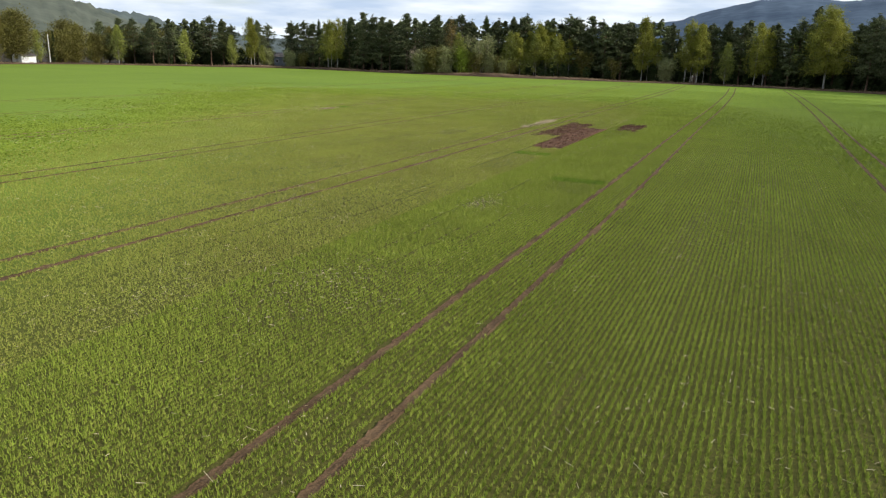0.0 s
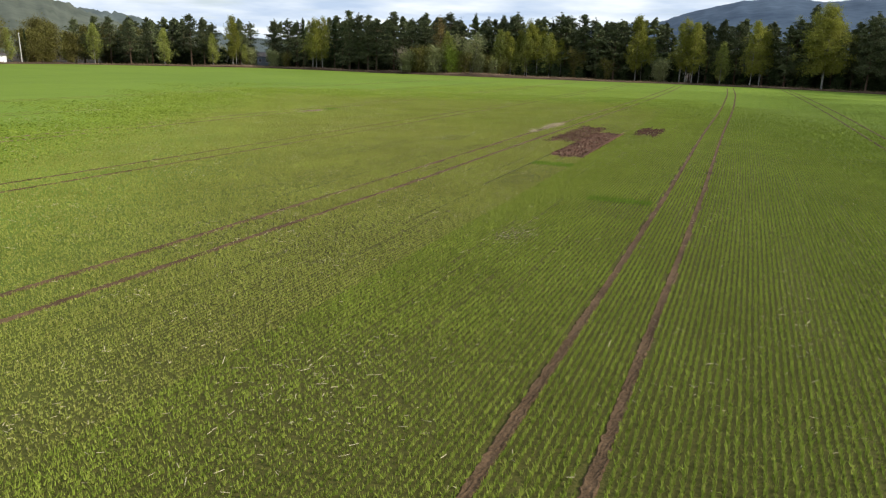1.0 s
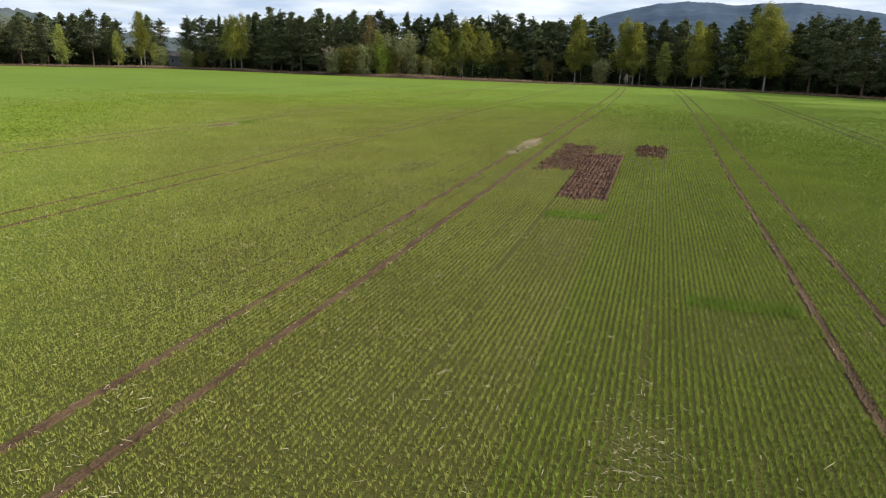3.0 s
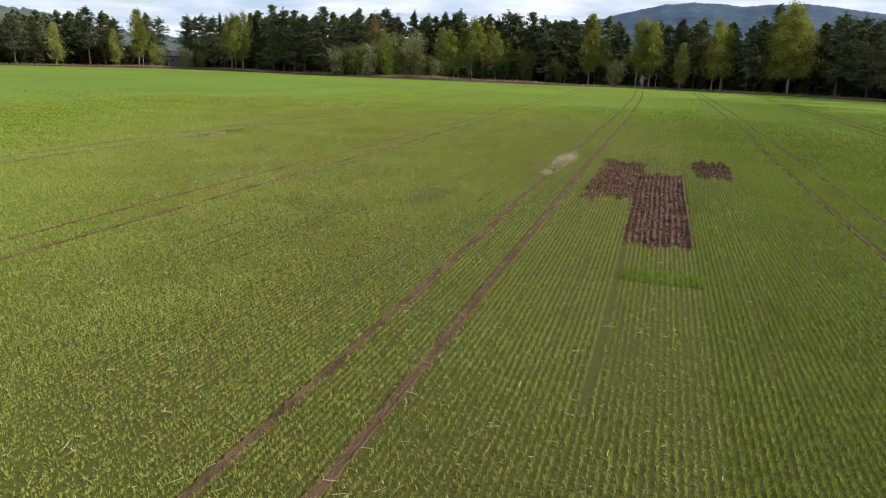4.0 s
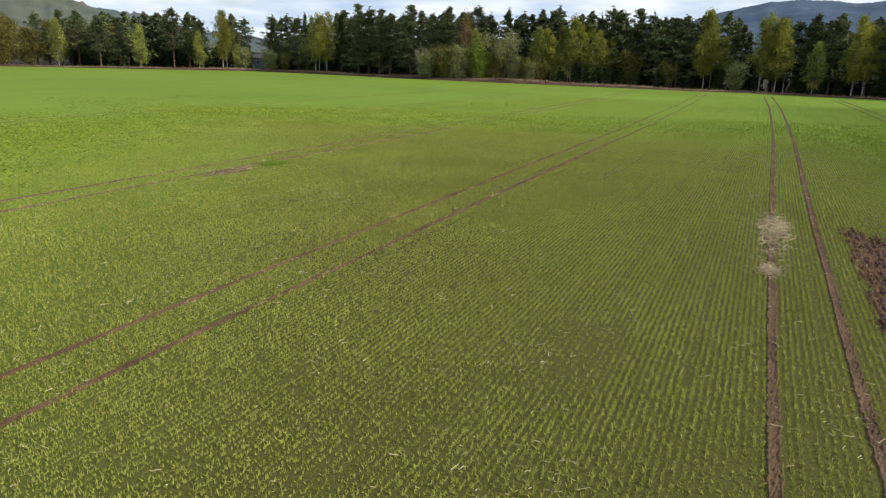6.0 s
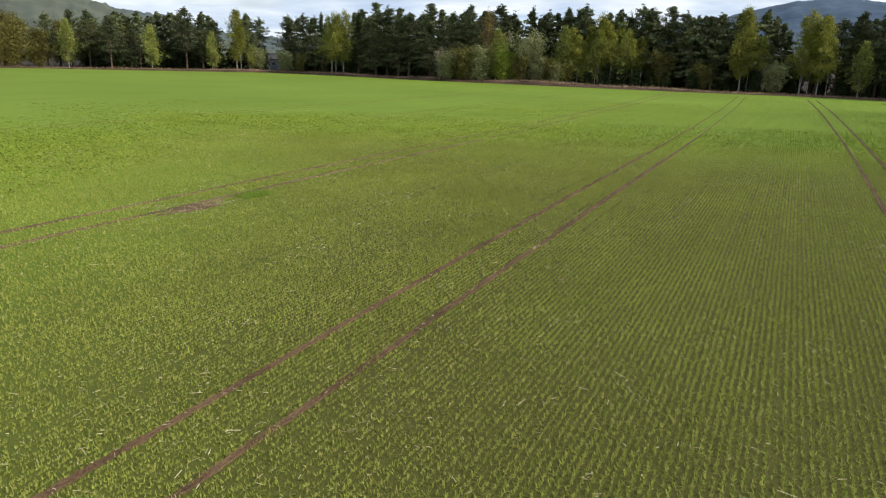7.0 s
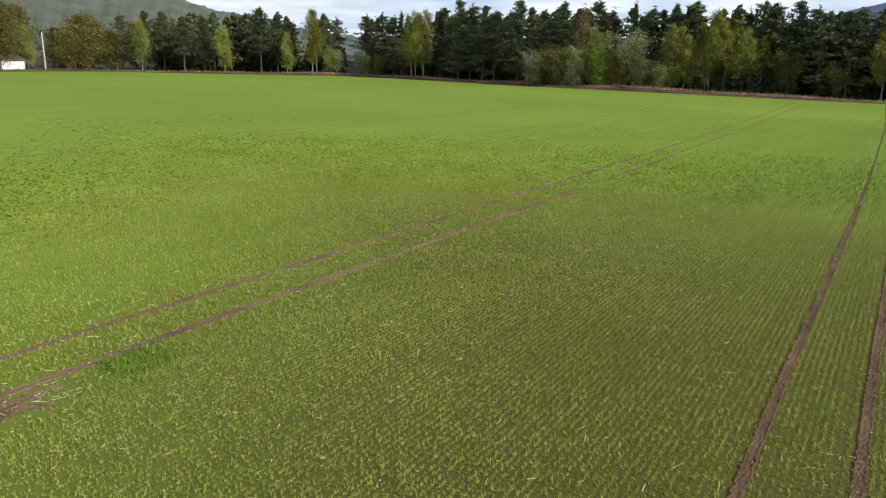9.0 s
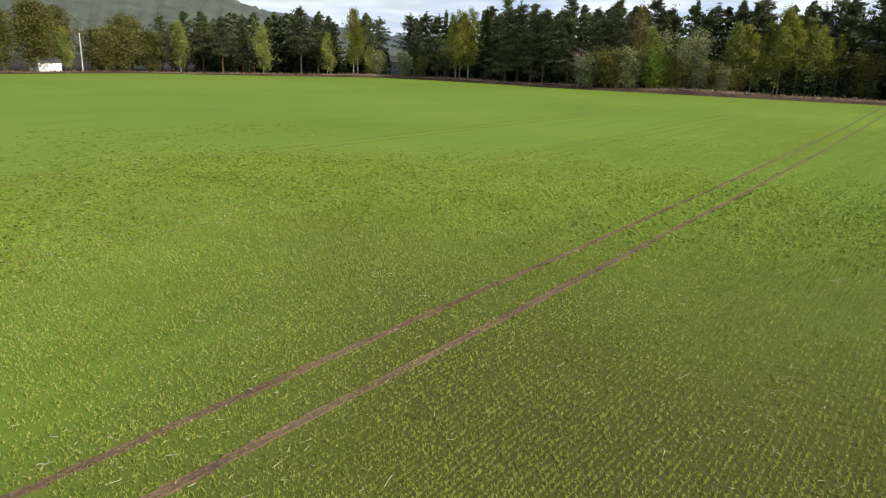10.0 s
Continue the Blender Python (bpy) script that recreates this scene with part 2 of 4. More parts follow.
def leaf_tris(rng, centres, spread, size, flat=0.0):
    """Small triangles of random turn round each centre: (n, 3) centres, spread (x, y, z), size range."""
    n = len(centres)
    c = centres + rng.normal(size=(n, 3)) * np.asarray(spread)
    a, b = rng.normal(size=(n, 3)), rng.normal(size=(n, 3))
    a[:, 2] *= 1 - flat
    b[:, 2] *= 1 - flat
    a /= np.linalg.norm(a, axis=1)[:, None]
    b -= (a * b).sum(1)[:, None] * a
    b /= np.linalg.norm(b, axis=1)[:, None] + 1e-9
    r = rng.uniform(*size, size=(n, 1))
    verts = np.stack([c + a * r, c - 0.5 * a * r + 0.8 * b * r, c - 0.5 * a * r - 0.8 * b * r], 1).reshape(-1, 3)
    return verts, np.arange(3 * n).reshape(-1, 3)


# ---------------------------------------------------------------- ground
EDGE = [(-128, 150), (-117, 186), (-107, 207), (-92, 216), (-75, 226), (-57, 235), (-35, 228), (-15, 219), (16, 210),
        (45, 202), (66, 198), (86, 184), (99, 168), (108, 146), (118, 100)]
OUTLINE = EDGE + [(132, 0), (136, -90), (-170, -90), (-150, 60)]


def smooth_line(points, step):
    """Catmull-Rom through the points, sampled about every step metres."""
    p = [np.array(q, float) for q in points]
    p = [2 * p[0] - p[1]] + p + [2 * p[-1] - p[-2]]
    out = []
    for a, b, c, d in zip(p, p[1:], p[2:], p[3:]):
        n = max(2, int(np.linalg.norm(c - b) / step))
        for t in np.linspace(0, 1, n, endpoint=False):
            out.append(0.5 * (2 * b + (c - a) * t + (2 * a - 5 * b + 4 * c - d) * t**2 + (3 * b - a - 3 * c + d) * t**3))
    return np.array(out + [p[-2]])


def build_ground():
    """One sheet: the field inside its outline, forest floor and rough land out to the horizon."""
    bm = bmesh.new()
    ring = smooth_line(OUTLINE + [OUTLINE[0]], 6.0)[:-1]
    inner = [bm.verts.new((x, y, 0)) for x, y in ring]
    field = bm.faces.new(inner)
    if field.normal.z < 0:
        field.normal_flip()
    mid = ring.mean(0)
    last = inner
    for far, z in ((1.25, -0.1), (2.2, -0.6), (6.0, -2.0), (18.0, -4.0), (30.0, -4.0)):
        nxt = []
        for x, y in ring:
            v = np.array([x, y]) - mid
            v = v * far if far < 10 else v / np.linalg.norm(v) * far * 160
            nxt.append(bm.verts.new((mid[0] + v[0], mid[1] + v[1], z)))
        for i in range(len(ring)):
            j = (i + 1) % len(ring)
            f = bm.faces.new((last[i], last[j], nxt[j], nxt[i]))
            f.material_index = 1
        last = nxt
    bmesh.ops.recalc_face_normals(bm, faces=bm.faces)
    bmesh.ops.triangulate(bm, faces=[f for f in bm.faces if len(f.verts) > 4])
    for f in bm.faces:
        if f.normal.z < 0:
            f.normal_flip()
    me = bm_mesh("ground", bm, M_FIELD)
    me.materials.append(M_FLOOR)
    tagged(new("ground", me), "level crop field with dark soil, rough land beyond", "ground", kind="structure")


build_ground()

# drift of the drilled rows to the left, far along the field
DRIFT_S = np.array([-40, 30, 50, 65, 95, 115, 150, 185, 230.0])
DRIFT_O = np.array([0, 0, -0.3, -0.5, -0.6, -0.9, -1.6, -2.9, -4.6])


def drift(s):
    w = np.linspace(-12, 12, 9)
    return np.mean([np.interp(np.asarray(s, float) + k, DRIFT_S, DRIFT_O) for k in w], axis=0)


def place(s, o):
    """Metres along and across the rows to x and y."""
    o = np.asarray(o, float) + drift(s)
    s = np.asarray(s, float)
    return s * ROW_D[0] + o * ROW_N[0], s * ROW_D[1] + o * ROW_N[1]

# ---------------------------------------------------------------- wheel tracks
TRACKS = [8.45, 7.1, -3.62, -5.02, -15.42, -16.85, -27.3, -28.78, -40.2, -41.75, -53.6, -55.1, -66.0, -67.4]


def track_half(o):
    """The ruts on the far side of the field are half grown over."""
    return 0.085 if o > -35 else 0.095 if o > -45 else 0.035


def wheel_track(o, seed, s0=-10.0, s1=196.0):
    """A shallow rut with crumbled shoulders along the rows."""
    rng = np.random.default_rng(seed)
    half = track_half(o)
    s = np.r_[np.arange(s0, 105, 0.08 if -45 < o < 0 else 0.4), np.arange(105, s1, 0.5)]
    across = np.array([-1.35, -1.0, -0.7, -0.35, 0.0, 0.35, 0.7, 1.0, 1.35]) * half
    high = np.array([-0.012, 0.020, 0.010, 0.006, 0.006, 0.006, 0.010, 0.020, -0.012])
    ss, aa = np.meshgrid(s, across, indexing="ij")
    wob = 0.012 * np.sin(s * 0.5 + seed) + 0.006 * rng.normal(size=len(s))
    taper = np.interp(s, [54, 70, 85, 115], [0.65, 1, 1, 0.45]) if -35 < o < -20 else np.interp(s, [85, 115], [1, 0.45]) if o < -35 else np.ones(len(s))
    oo = o + aa * taper[:, None] * (1 + 0.12 * rng.normal(size=(len(s), 1))) + wob[:, None]
    x, y = place(ss, oo)
    z = high[None] + np.abs(rng.normal(size=ss.shape)) * 0.011 * (np.abs(aa) < half * 1.2)
    verts = np.stack([x, y, z], -1).reshape(-1, 3)
    k, n = len(across), len(s)
    i = (np.arange(n - 1)[:, None] * k + np.arange(k - 1)[None]).ravel()
    ob = new("wheel_track", mesh_of("wheel_track", verts, np.stack([i, i + 1, i + k + 1, i + k], 1), M_TRACK if o > -35 else M_PALE if o > -45 else M_GROWN))
    return tagged(ob, "pressed bare-soil wheel track along the crop rows" if o > -35 else "faint half overgrown wheel track along the crop rows", "wheel track", "tramlines in the field", "structure")


ends = {-53.6: 175, -55.1: 175, -66.0: 172, -67.4: 172, -40.2: 198, -41.75: 198}
for n, o in enumerate(TRACKS):
    wheel_track(o, n, s1=ends.get(o, 192.0))

# ---------------------------------------------------------------- tilled patches of bare soil
PATCHES = [(44.0, 59.8, -12.62, -10.48), (51.2, 64.4, -14.75, -12.25), (59.2, 66.5, -10.10, -7.95), (59.6, 63.6, -40.75, -39.15)]


RAGGED = [0.10, 0.26, 0.40, 0.40]


def patch_edge(n, s, o):
    """How far inside the ragged outline of a patch a place lies, in metres across the rows."""
    (s0, s1, o0, o1), r = PATCHES[n], RAGGED[n]
    wave = np.sin(s * 2.1 + n) * 0.5 + np.sin(s * 5.3 + 2 * n) * 0.3 + np.sin(s * 0.8) * 0.4
    ends = np.sin(o * 5.0 + n) * 0.5 + np.sin(o * 13.0) * 0.35 + np.sin(o * 2.3) * 0.5
    side = np.minimum(o - o0 - r * np.abs(wave), o1 - o - 0.6 * r * np.abs(wave))
    return np.minimum(side, 0.3 * np.minimum(s - s0 - 2.2 * r - 3 * r * ends, s1 - s - 2.2 * r - 3 * r * ends))


def in_patches(s, o):
    hit = np.zeros(np.shape(s), bool)
    for n in (0, 3):
        hit |= patch_edge(n, s, o) > 0.02
    return hit


def tilled_patch(n_patch, seed, label, ledge=0.0, mat=M_TILLED):
    """Loosened soil with furrows along the rows, uneven ends and clods on it."""
    rng = np.random.default_rng(seed)
    s0, s1, o0, o1 = PATCHES[n_patch]
    s, o = np.arange(s0, s1 + 0.01, 0.075), np.arange(o0, o1 + 0.001, 0.032)
    ss, oo = np.meshgrid(s, o, indexing="ij")
    rough = rng.normal(size=ss.shape)
    for _ in range(2):
        rough = (rough + np.roll(rough, 1, 0) + np.roll(rough, 1, 1) + np.roll(rough, -1, 0)) / 2.6
    edge = (patch_edge(n_patch, ss, oo) / 0.10).clip(0, 1)
    clump = rng.normal(size=ss.shape)
    for _ in range(5):
        clump = (clump + np.roll(clump, 1, 0) + np.roll(clump, 1, 1) + np.roll(clump, -1, 0) + np.roll(clump, -1, 1)) / 3.1
    wave = 0.5 + 0.5 * np.cos((oo - o0) * 2 * math.pi / 0.19 + 0.6 * np.sin(ss * 0.7 + oo) + 0.25 * np.sin(ss * 1.9 + 3 * oo) + 0.12 * clump)
    z = edge * (0.010 + ((0.056, 0.022, 0.022, 0.02)[n_patch] + 0.010 * clump).clip(0.008, 0.12) * wave + 0.012 * rough).clip(0.004, 0.2) - 0.012 * (1 - edge)
    if ledge:
        z += ledge * np.exp(-(((oo - o1 + 0.08) / 0.08) ** 2)) * (0.85 + 0.12 * rough).clip(0.5, 1.2) * np.minimum((ss - s0) / 0.6, 1).clip(0, 1)
    x, y = place(ss, oo)
    k, n = len(o), len(s)
    i = (np.arange(n - 1)[:, None] * k + np.arange(k - 1)[None]).ravel()
    top = new("tilled_patch", None)
    x0, y0 = place((s0 + s1) / 2, (o0 + o1) / 2)
    top.location = (float(x0), float(y0), 0)
    verts = np.stack([x - x0, y - y0, z], -1).reshape(-1, 3)
    part("soil_bed", mesh_of("soil_bed", verts, np.stack([i, i + 1, i + k + 1, i + k], 1), mat), top)
    if mat is not M_TILLED:
        tagged(top, label, "bare soil")
        return
    # clods: dented octahedra lying on the ridges
    m = int((s1 - s0) * (o1 - o0) * (90 if s1 - s0 > 8 else 290))
    cs, co = rng.uniform(s0 - 0.4, s1 + 0.4, m), rng.uniform(o0 - 0.1, o1 + 0.1, m)
    inside = patch_edge(n_patch, cs, co) > -0.1 * rng.random(m)
    cs, co = cs[inside], co[inside]
    m = len(cs)
    cx, cy = place(cs, co)
    r = rng.gamma(2.0, 0.011, m).clip(0.010, 0.07)
    octa = np.array([(1, 0, 0), (-1, 0, 0), (0, 1, 0), (0, -1, 0), (0, 0, 1), (0, 0, -1)], float)
    tri = np.array([(0, 2, 4), (2, 1, 4), (1, 3, 4), (3, 0, 4), (2, 0, 5), (1, 2, 5), (3, 1, 5), (0, 3, 5)])
    cv = octa[None] * r[:, None, None] * rng.uniform(0.6, 1.2, (m, 6, 1)) + np.stack([cx - x0, cy - y0, 0.035 * (patch_edge(n_patch, cs, co) > 0.05) + r * 0.4], -1)[:, None]
    part("clod_litter", mesh_of("clod_litter", cv.reshape(-1, 3), (tri[None] + 6 * np.arange(m)[:, None, None]).reshape(-1, 3), mat), top)
    tagged(top, label, "bare soil")
    tagged(top.children[1], kind="stuff")


tilled_patch(0, 3, "long bare patch of dark red-brown furrowed soil", 0.13)
tilled_patch(1, 4, "bare patch of brown furrowed soil beside wheel track")
tilled_patch(2, 5, "small ragged patch of dark brown bare soil")
tilled_patch(3, 6, "worn patch of pale brown soil strewn with straw", mat=M_PALE)

# ---------------------------------------------------------------- drilled crop rows
PITCH = 0.125
# thin gaps between drill passes: across, from and to along the rows, half width
GAPS = [(-12.52, 33, 44.6, 0.03), (-10.33, 32, 44, 0.04)]
# poor ground: along, across, half length, half width, share of plants lost
POOR = [(36.5, -11.5, 3.8, 1.1, 0.50), (30.4, -6.6, 1.5, 1.2, 0.4), (49.3, -20.4, 2.4, 0.9, 0.7), (61.6, -39.8, 2.0, 1.0, 0.9),
        (25.0, -8.6, 1.2, 0.6, 0.7), (57.0, -9.0, 4.0, 1.3, 0.4), (60.5, -16.85, 4.5, 0.5, 0.8), (44.5, -17.5, 2.5, 0.5, 0.5),
        (51.0, -14.0, 4.0, 1.2, 0.25), (13.0, -8.0, 3.0, 2.5, 0.4), (23.0, -0.5, 5.0, 0.5, 0.4), (39.0, -24.0, 6.0, 2.5, 0.3),
        (62.0, -33.5, 7.0, 2.5, 0.3), (68.0, -44.0, 4.0, 1.2, 0.4)]
# thriving strips with an abrupt near end: from, to along, from, to across
LUSH = [(40.3, 41.3, -12.45, -10.3), (32.0, 32.8, -7.8, -5.3), (63.9, 65.4, -40.3, -39.0)]


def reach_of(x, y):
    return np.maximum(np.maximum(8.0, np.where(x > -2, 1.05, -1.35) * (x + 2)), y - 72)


ROW_ANGLE = math.pi / 2 - ROW_TURN


def blades(rng, x, y, tall, wide, count, upright=0.45, stray=0.55):
    """count narrow triangles from each root, leaning outwards."""
    n = len(x)
    th, lean = rng.uniform(0, 2 * math.pi, (n, count)), np.abs(rng.normal(0.0, upright, (n, count))) + 0.12
    h, w = tall[:, None] * rng.uniform(0.6, 1.15, (n, count)), wide[:, None] * rng.uniform(0.7, 1.2, (n, count)) * 0.5
    bx, by = x[:, None] + rng.normal(0, 0.012, (n, count)), y[:, None] + rng.normal(0, 0.012, (n, count))
    ph = ROW_ANGLE + rng.normal(0, stray, (n, count))
    px, py, zero = np.cos(ph) * w, np.sin(ph) * w, np.zeros((n, count))
    a = np.stack([bx - px, by - py, zero], -1)
    b = np.stack([bx + px, by + py, zero], -1)
    c = np.stack([bx + np.cos(th) * np.sin(lean) * h, by + np.sin(th) * np.sin(lean) * h, np.cos(lean) * h], -1)
    v = np.stack([a, b, c], 2).reshape(-1, 3)
    return v


def loss_at(s, o, x, y):
    """Share of plants missing at a place: wheel tracks and tilled soil bare, poor spots thin, the far rim fading."""
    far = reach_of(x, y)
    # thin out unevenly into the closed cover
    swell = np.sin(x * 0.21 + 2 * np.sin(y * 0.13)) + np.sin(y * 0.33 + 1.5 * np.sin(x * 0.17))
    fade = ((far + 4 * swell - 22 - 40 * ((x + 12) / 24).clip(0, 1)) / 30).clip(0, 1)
    loss = np.zeros(np.shape(x))
    for a, b, la, lb, share in POOR:
        loss = np.maximum(loss, 0.85 * share * np.exp(-(((s - a) / la) ** 4) - ((o - b) / lb) ** 4))
    # rows live on thinly in the two worn patches
    for n in (1, 2):
        loss = np.maximum(loss, (0.35 + 0.8 * patch_edge(n, s, o)).clip(0, 0.80) * (patch_edge(n, s, o) > -0.3))
    patchy = 0.5 + 0.5 * np.sin(s * 0.31 + 1.7 * np.sin(o * 0.45)) * np.sin(o * 0.8 + 1.3 * np.sin(s * 0.17))
    thin = np.sin(np.round(o / PITCH) * 12.9898 + np.floor(s / 7.0 + np.sin(o * 91.0)) * 78.233) * 43758.5453
    # the pass beyond the bare patch stands thicker than the one beside it
    west = ((-10.35 - o) / 0.3).clip(0, 1)
    loss = np.maximum(loss, (0.06 + 0.24 * west) * patchy + 0.04 * west + 0.45 * ((thin % 1.0) < 0.03))
    bare = np.zeros(np.shape(s), bool)
    for t in TRACKS:
        # ruts away from the flight line are partly grown over
        open_share = 1.0 if t > -10 else 0.62 + 0.38 * ((s - 30) / 12).clip(0, 1) + 0.1 * np.sin(s * 0.8 + t) if t > -20 else 0.55 + 0.35 * ((s - 56) / 14).clip(0, 1) + 0.12 * np.sin(s * 0.5 + t) if t > -35 else 0.72 + 0.3 * np.sin(s * 0.35 + t)
        bare |= np.abs(o - t) < (1.1 * track_half(t) + 0.015) * open_share + 0.03 * np.sin(s * 1.9 + t) * np.sin(s * 0.63)
    for t, s0, s1, half in GAPS:
        bare |= (np.abs(o - t) < half) & (s > s0) & (s < s1)
    bare |= in_patches(s, o)
    for s0, s1, o0, o1 in LUSH:
        bare |= (s > s0 - 0.07) & (s < s0 + 0.06 * np.sin(o * 40)) & (o > o0) & (o < o1)
    return np.where(bare, 1.01, np.maximum(loss, fade)), far


def lush_at(s, o):
    hit = np.zeros(np.shape(s), bool)
    for s0, s1, o0, o1 in LUSH:
        hit |= (s > s0 + 0.06 * np.sin(o * 40)) & (s < s1) & (o > o0) & (o < o1)
    return hit


def row_mats(rng):
    """The rows away from the middle of the field: ragged screens of leaves, in pieces that grow longer outwards."""
    verts, faces, base = [], [], 0
    for block in np.array_split(ROWS, 30):
        for level, (lo, hi, long) in enumerate(((27, 40, 0.10), (40, 96, 0.26))):
            # only the stretch of these rows that this level can reach
            low_s = max(-12, (4 + 0.395 * block.min()) / 0.918 - 8, (-4 - (hi + 8) / 1.35 - 0.918 * block.max()) / 0.395 - 8)
            high_s = min(180, (80 + hi + 0.395 * block.max()) / 0.918 + 8, ((hi + 8) / 1.05 - 0.918 * block.min()) / 0.395 + 14)
            if high_s - low_s < 4 * long:
                continue
            s = np.arange(low_s, high_s, long)
            oo, ss = np.meshgrid(block, s, indexing="ij")
            x, y = place(ss, oo)
            loss, far = loss_at(ss, oo, x, y)
            mingle = far + rng.uniform(-5, 5, far.shape)
            want = (mingle >= lo) & (mingle < hi) & (y > 5)
            keep = want[:, :-1] & (rng.random(want[:, :-1].shape) > 0.25 + 0.75 * loss[:, :-1]) & (loss[:, :-1] <= 1) & (loss[:, 1:] <= 1)
            r, c = np.nonzero(keep)
            if not len(r):
                continue
            tall = 1 - 0.45 * loss.clip(0, 1)
            n = ss.size
            sides = []
            for high in (0, 1):
                off = (0.012, (0.040, 0.030)[level])[high] * rng.normal(size=ss.shape)
                z = tall * (rng.uniform((0.045, 0.020)[level], (0.095, 0.050)[level], ss.shape) if high else rng.uniform(-0.004, 0.012, ss.shape))
                sides.append(np.stack([x + ROW_N[0] * off, y + ROW_N[1] * off, z], -1).reshape(-1, 3))
            k = r * ss.shape[1] + c
            used = np.unique(np.r_[k, k + 1])
            slot = np.full(n, -1)
            slot[used] = np.arange(len(used))
            m = len(used)
            verts.append(np.concatenate([sides[0][used], sides[1][used]]))
            p, q = slot[k], slot[k + 1]
            quad = np.stack([p, p + m, q + m, q], 1) + base
            # alternate the fold, so that the leaves catch the light unevenly
            flip = rng.random(len(quad)) < 0.5
            faces.append(np.concatenate([np.where(flip[:, None], quad[:, [0, 1, 2]], quad[:, [0, 1, 3]]), np.where(flip[:, None], quad[:, [0, 2, 3]], quad[:, [1, 2, 3]])]))
            base += 2 * m
    return np.concatenate(verts), np.concatenate(faces)


ROWS = np.arange(-92, 30, PITCH)


def crop():
    rng = np.random.default_rng(11)
    tagged(new("crop_rows", mesh_of("crop_rows", *row_mats(rng), M_FARCROP)), "rows of short young cereal plants in soil", "crop", kind="stuff")
    # single narrow leaves in the rows that the flight passes
    out, thick, rich = [], [], []
    for lo, hi, gap, wide, count in ((0, 13, 0.038, 0.016, 5), (13, 28, 0.080, 0.026, 5)):
        s = np.arange(-12, 130, gap)
        for block in np.array_split(ROWS, 24):
            oo, ss = (k.ravel() for k in np.meshgrid(block, s, indexing="ij"))
            ss = ss + rng.uniform(-0.5, 0.5, ss.shape) * gap
            x, y = place(ss, oo)
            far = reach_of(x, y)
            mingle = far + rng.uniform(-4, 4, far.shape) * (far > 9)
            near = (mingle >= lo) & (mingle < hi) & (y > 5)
            oo, ss, x, y = oo[near], ss[near], x[near], y[near]
            loss, far = loss_at(ss, oo, x, y)
            ok = rng.random(len(x)) > loss
            ss, oo, x, y, loss = ss[ok], oo[ok], x[ok], y[ok], loss[ok]
            lush = lush_at(ss, oo)
            east = (oo > -10.4) & ~lush
            tall = np.where(east, 0.108, 0.090) * (1 - 0.4 * loss) * rng.uniform(0.6, 1.25, len(x)) * np.where(lush, 1.8, 1.0)
            jit = rng.normal(0, 1, len(x)) * np.where(east, 0.006, np.where(oo > -17, 0.009, 0.013))
            v = blades(rng, x + ROW_N[0] * jit, y + ROW_N[1] * jit, tall, np.where(lush, 1.2, 1.0) * wide, count, np.where(east, 0.32, np.where(oo > -17, 0.48, 0.60))[:, None], 1.2).reshape(-1, count * 3, 3)
            # the crop turns greener towards the far end of the field
            green = ~lush & (east | (rng.random(len(x)) < ((ss - 52) / 30).clip(0, 0.40)))
            out.append(v[~lush & ~green].reshape(-1, 3))
            thick.append(v[green].reshape(-1, 3))
            rich.append(v[lush].reshape(-1, 3))
    for name, parts, mat, label in (("crop_leaves", out, M_CROP, "narrow olive green leaves of the young cereal rows"),
                                    ("thick_crop_leaves", thick, M_THICK, "denser green leaves of the well grown cereal rows"),
                                    ("lush_crop_leaves", rich, M_LUSH, "taller bright green cereal plants in short strips")):
        v = np.concatenate(parts)
        tagged(new(name, mesh_of(name, v, np.arange(len(v)).reshape(-1, 3), mat)), label, "crop", kind="stuff")


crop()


# ---------------------------------------------------------------- straw
def straw_stalks(rng, x, y, z, long, wide):
    """Thin bent stalks lying at random turns: two quads in a roof shape each."""
    n = len(x)
    th, up = rng.uniform(0, math.pi, n), rng.normal(0, 0.22, n)
    ax = np.stack([np.cos(th) * np.cos(up), np.sin(th) * np.cos(up), np.sin(up)], -1) * long[:, None] / 2
    ac = np.stack([-np.sin(th), np.cos(th), np.zeros(n)], -1) * wide[:, None] / 2
    c = np.stack([x, y, z + np.abs(ax[:, 2])], -1)
    lift = np.array([0, 0, 1.0]) * wide[:, None] * 0.5
    v = np.stack([c - ax - ac, c + ax - ac, c + ax + lift, c - ax + lift, c + ax + ac, c - ax + ac], 1)
    q = np.array([(0, 1, 2, 3), (3, 2, 4, 5)])
    return v.reshape(-1, 3), (q[None] + 6 * np.arange(n)[:, None, None]).reshape(-1, 4)


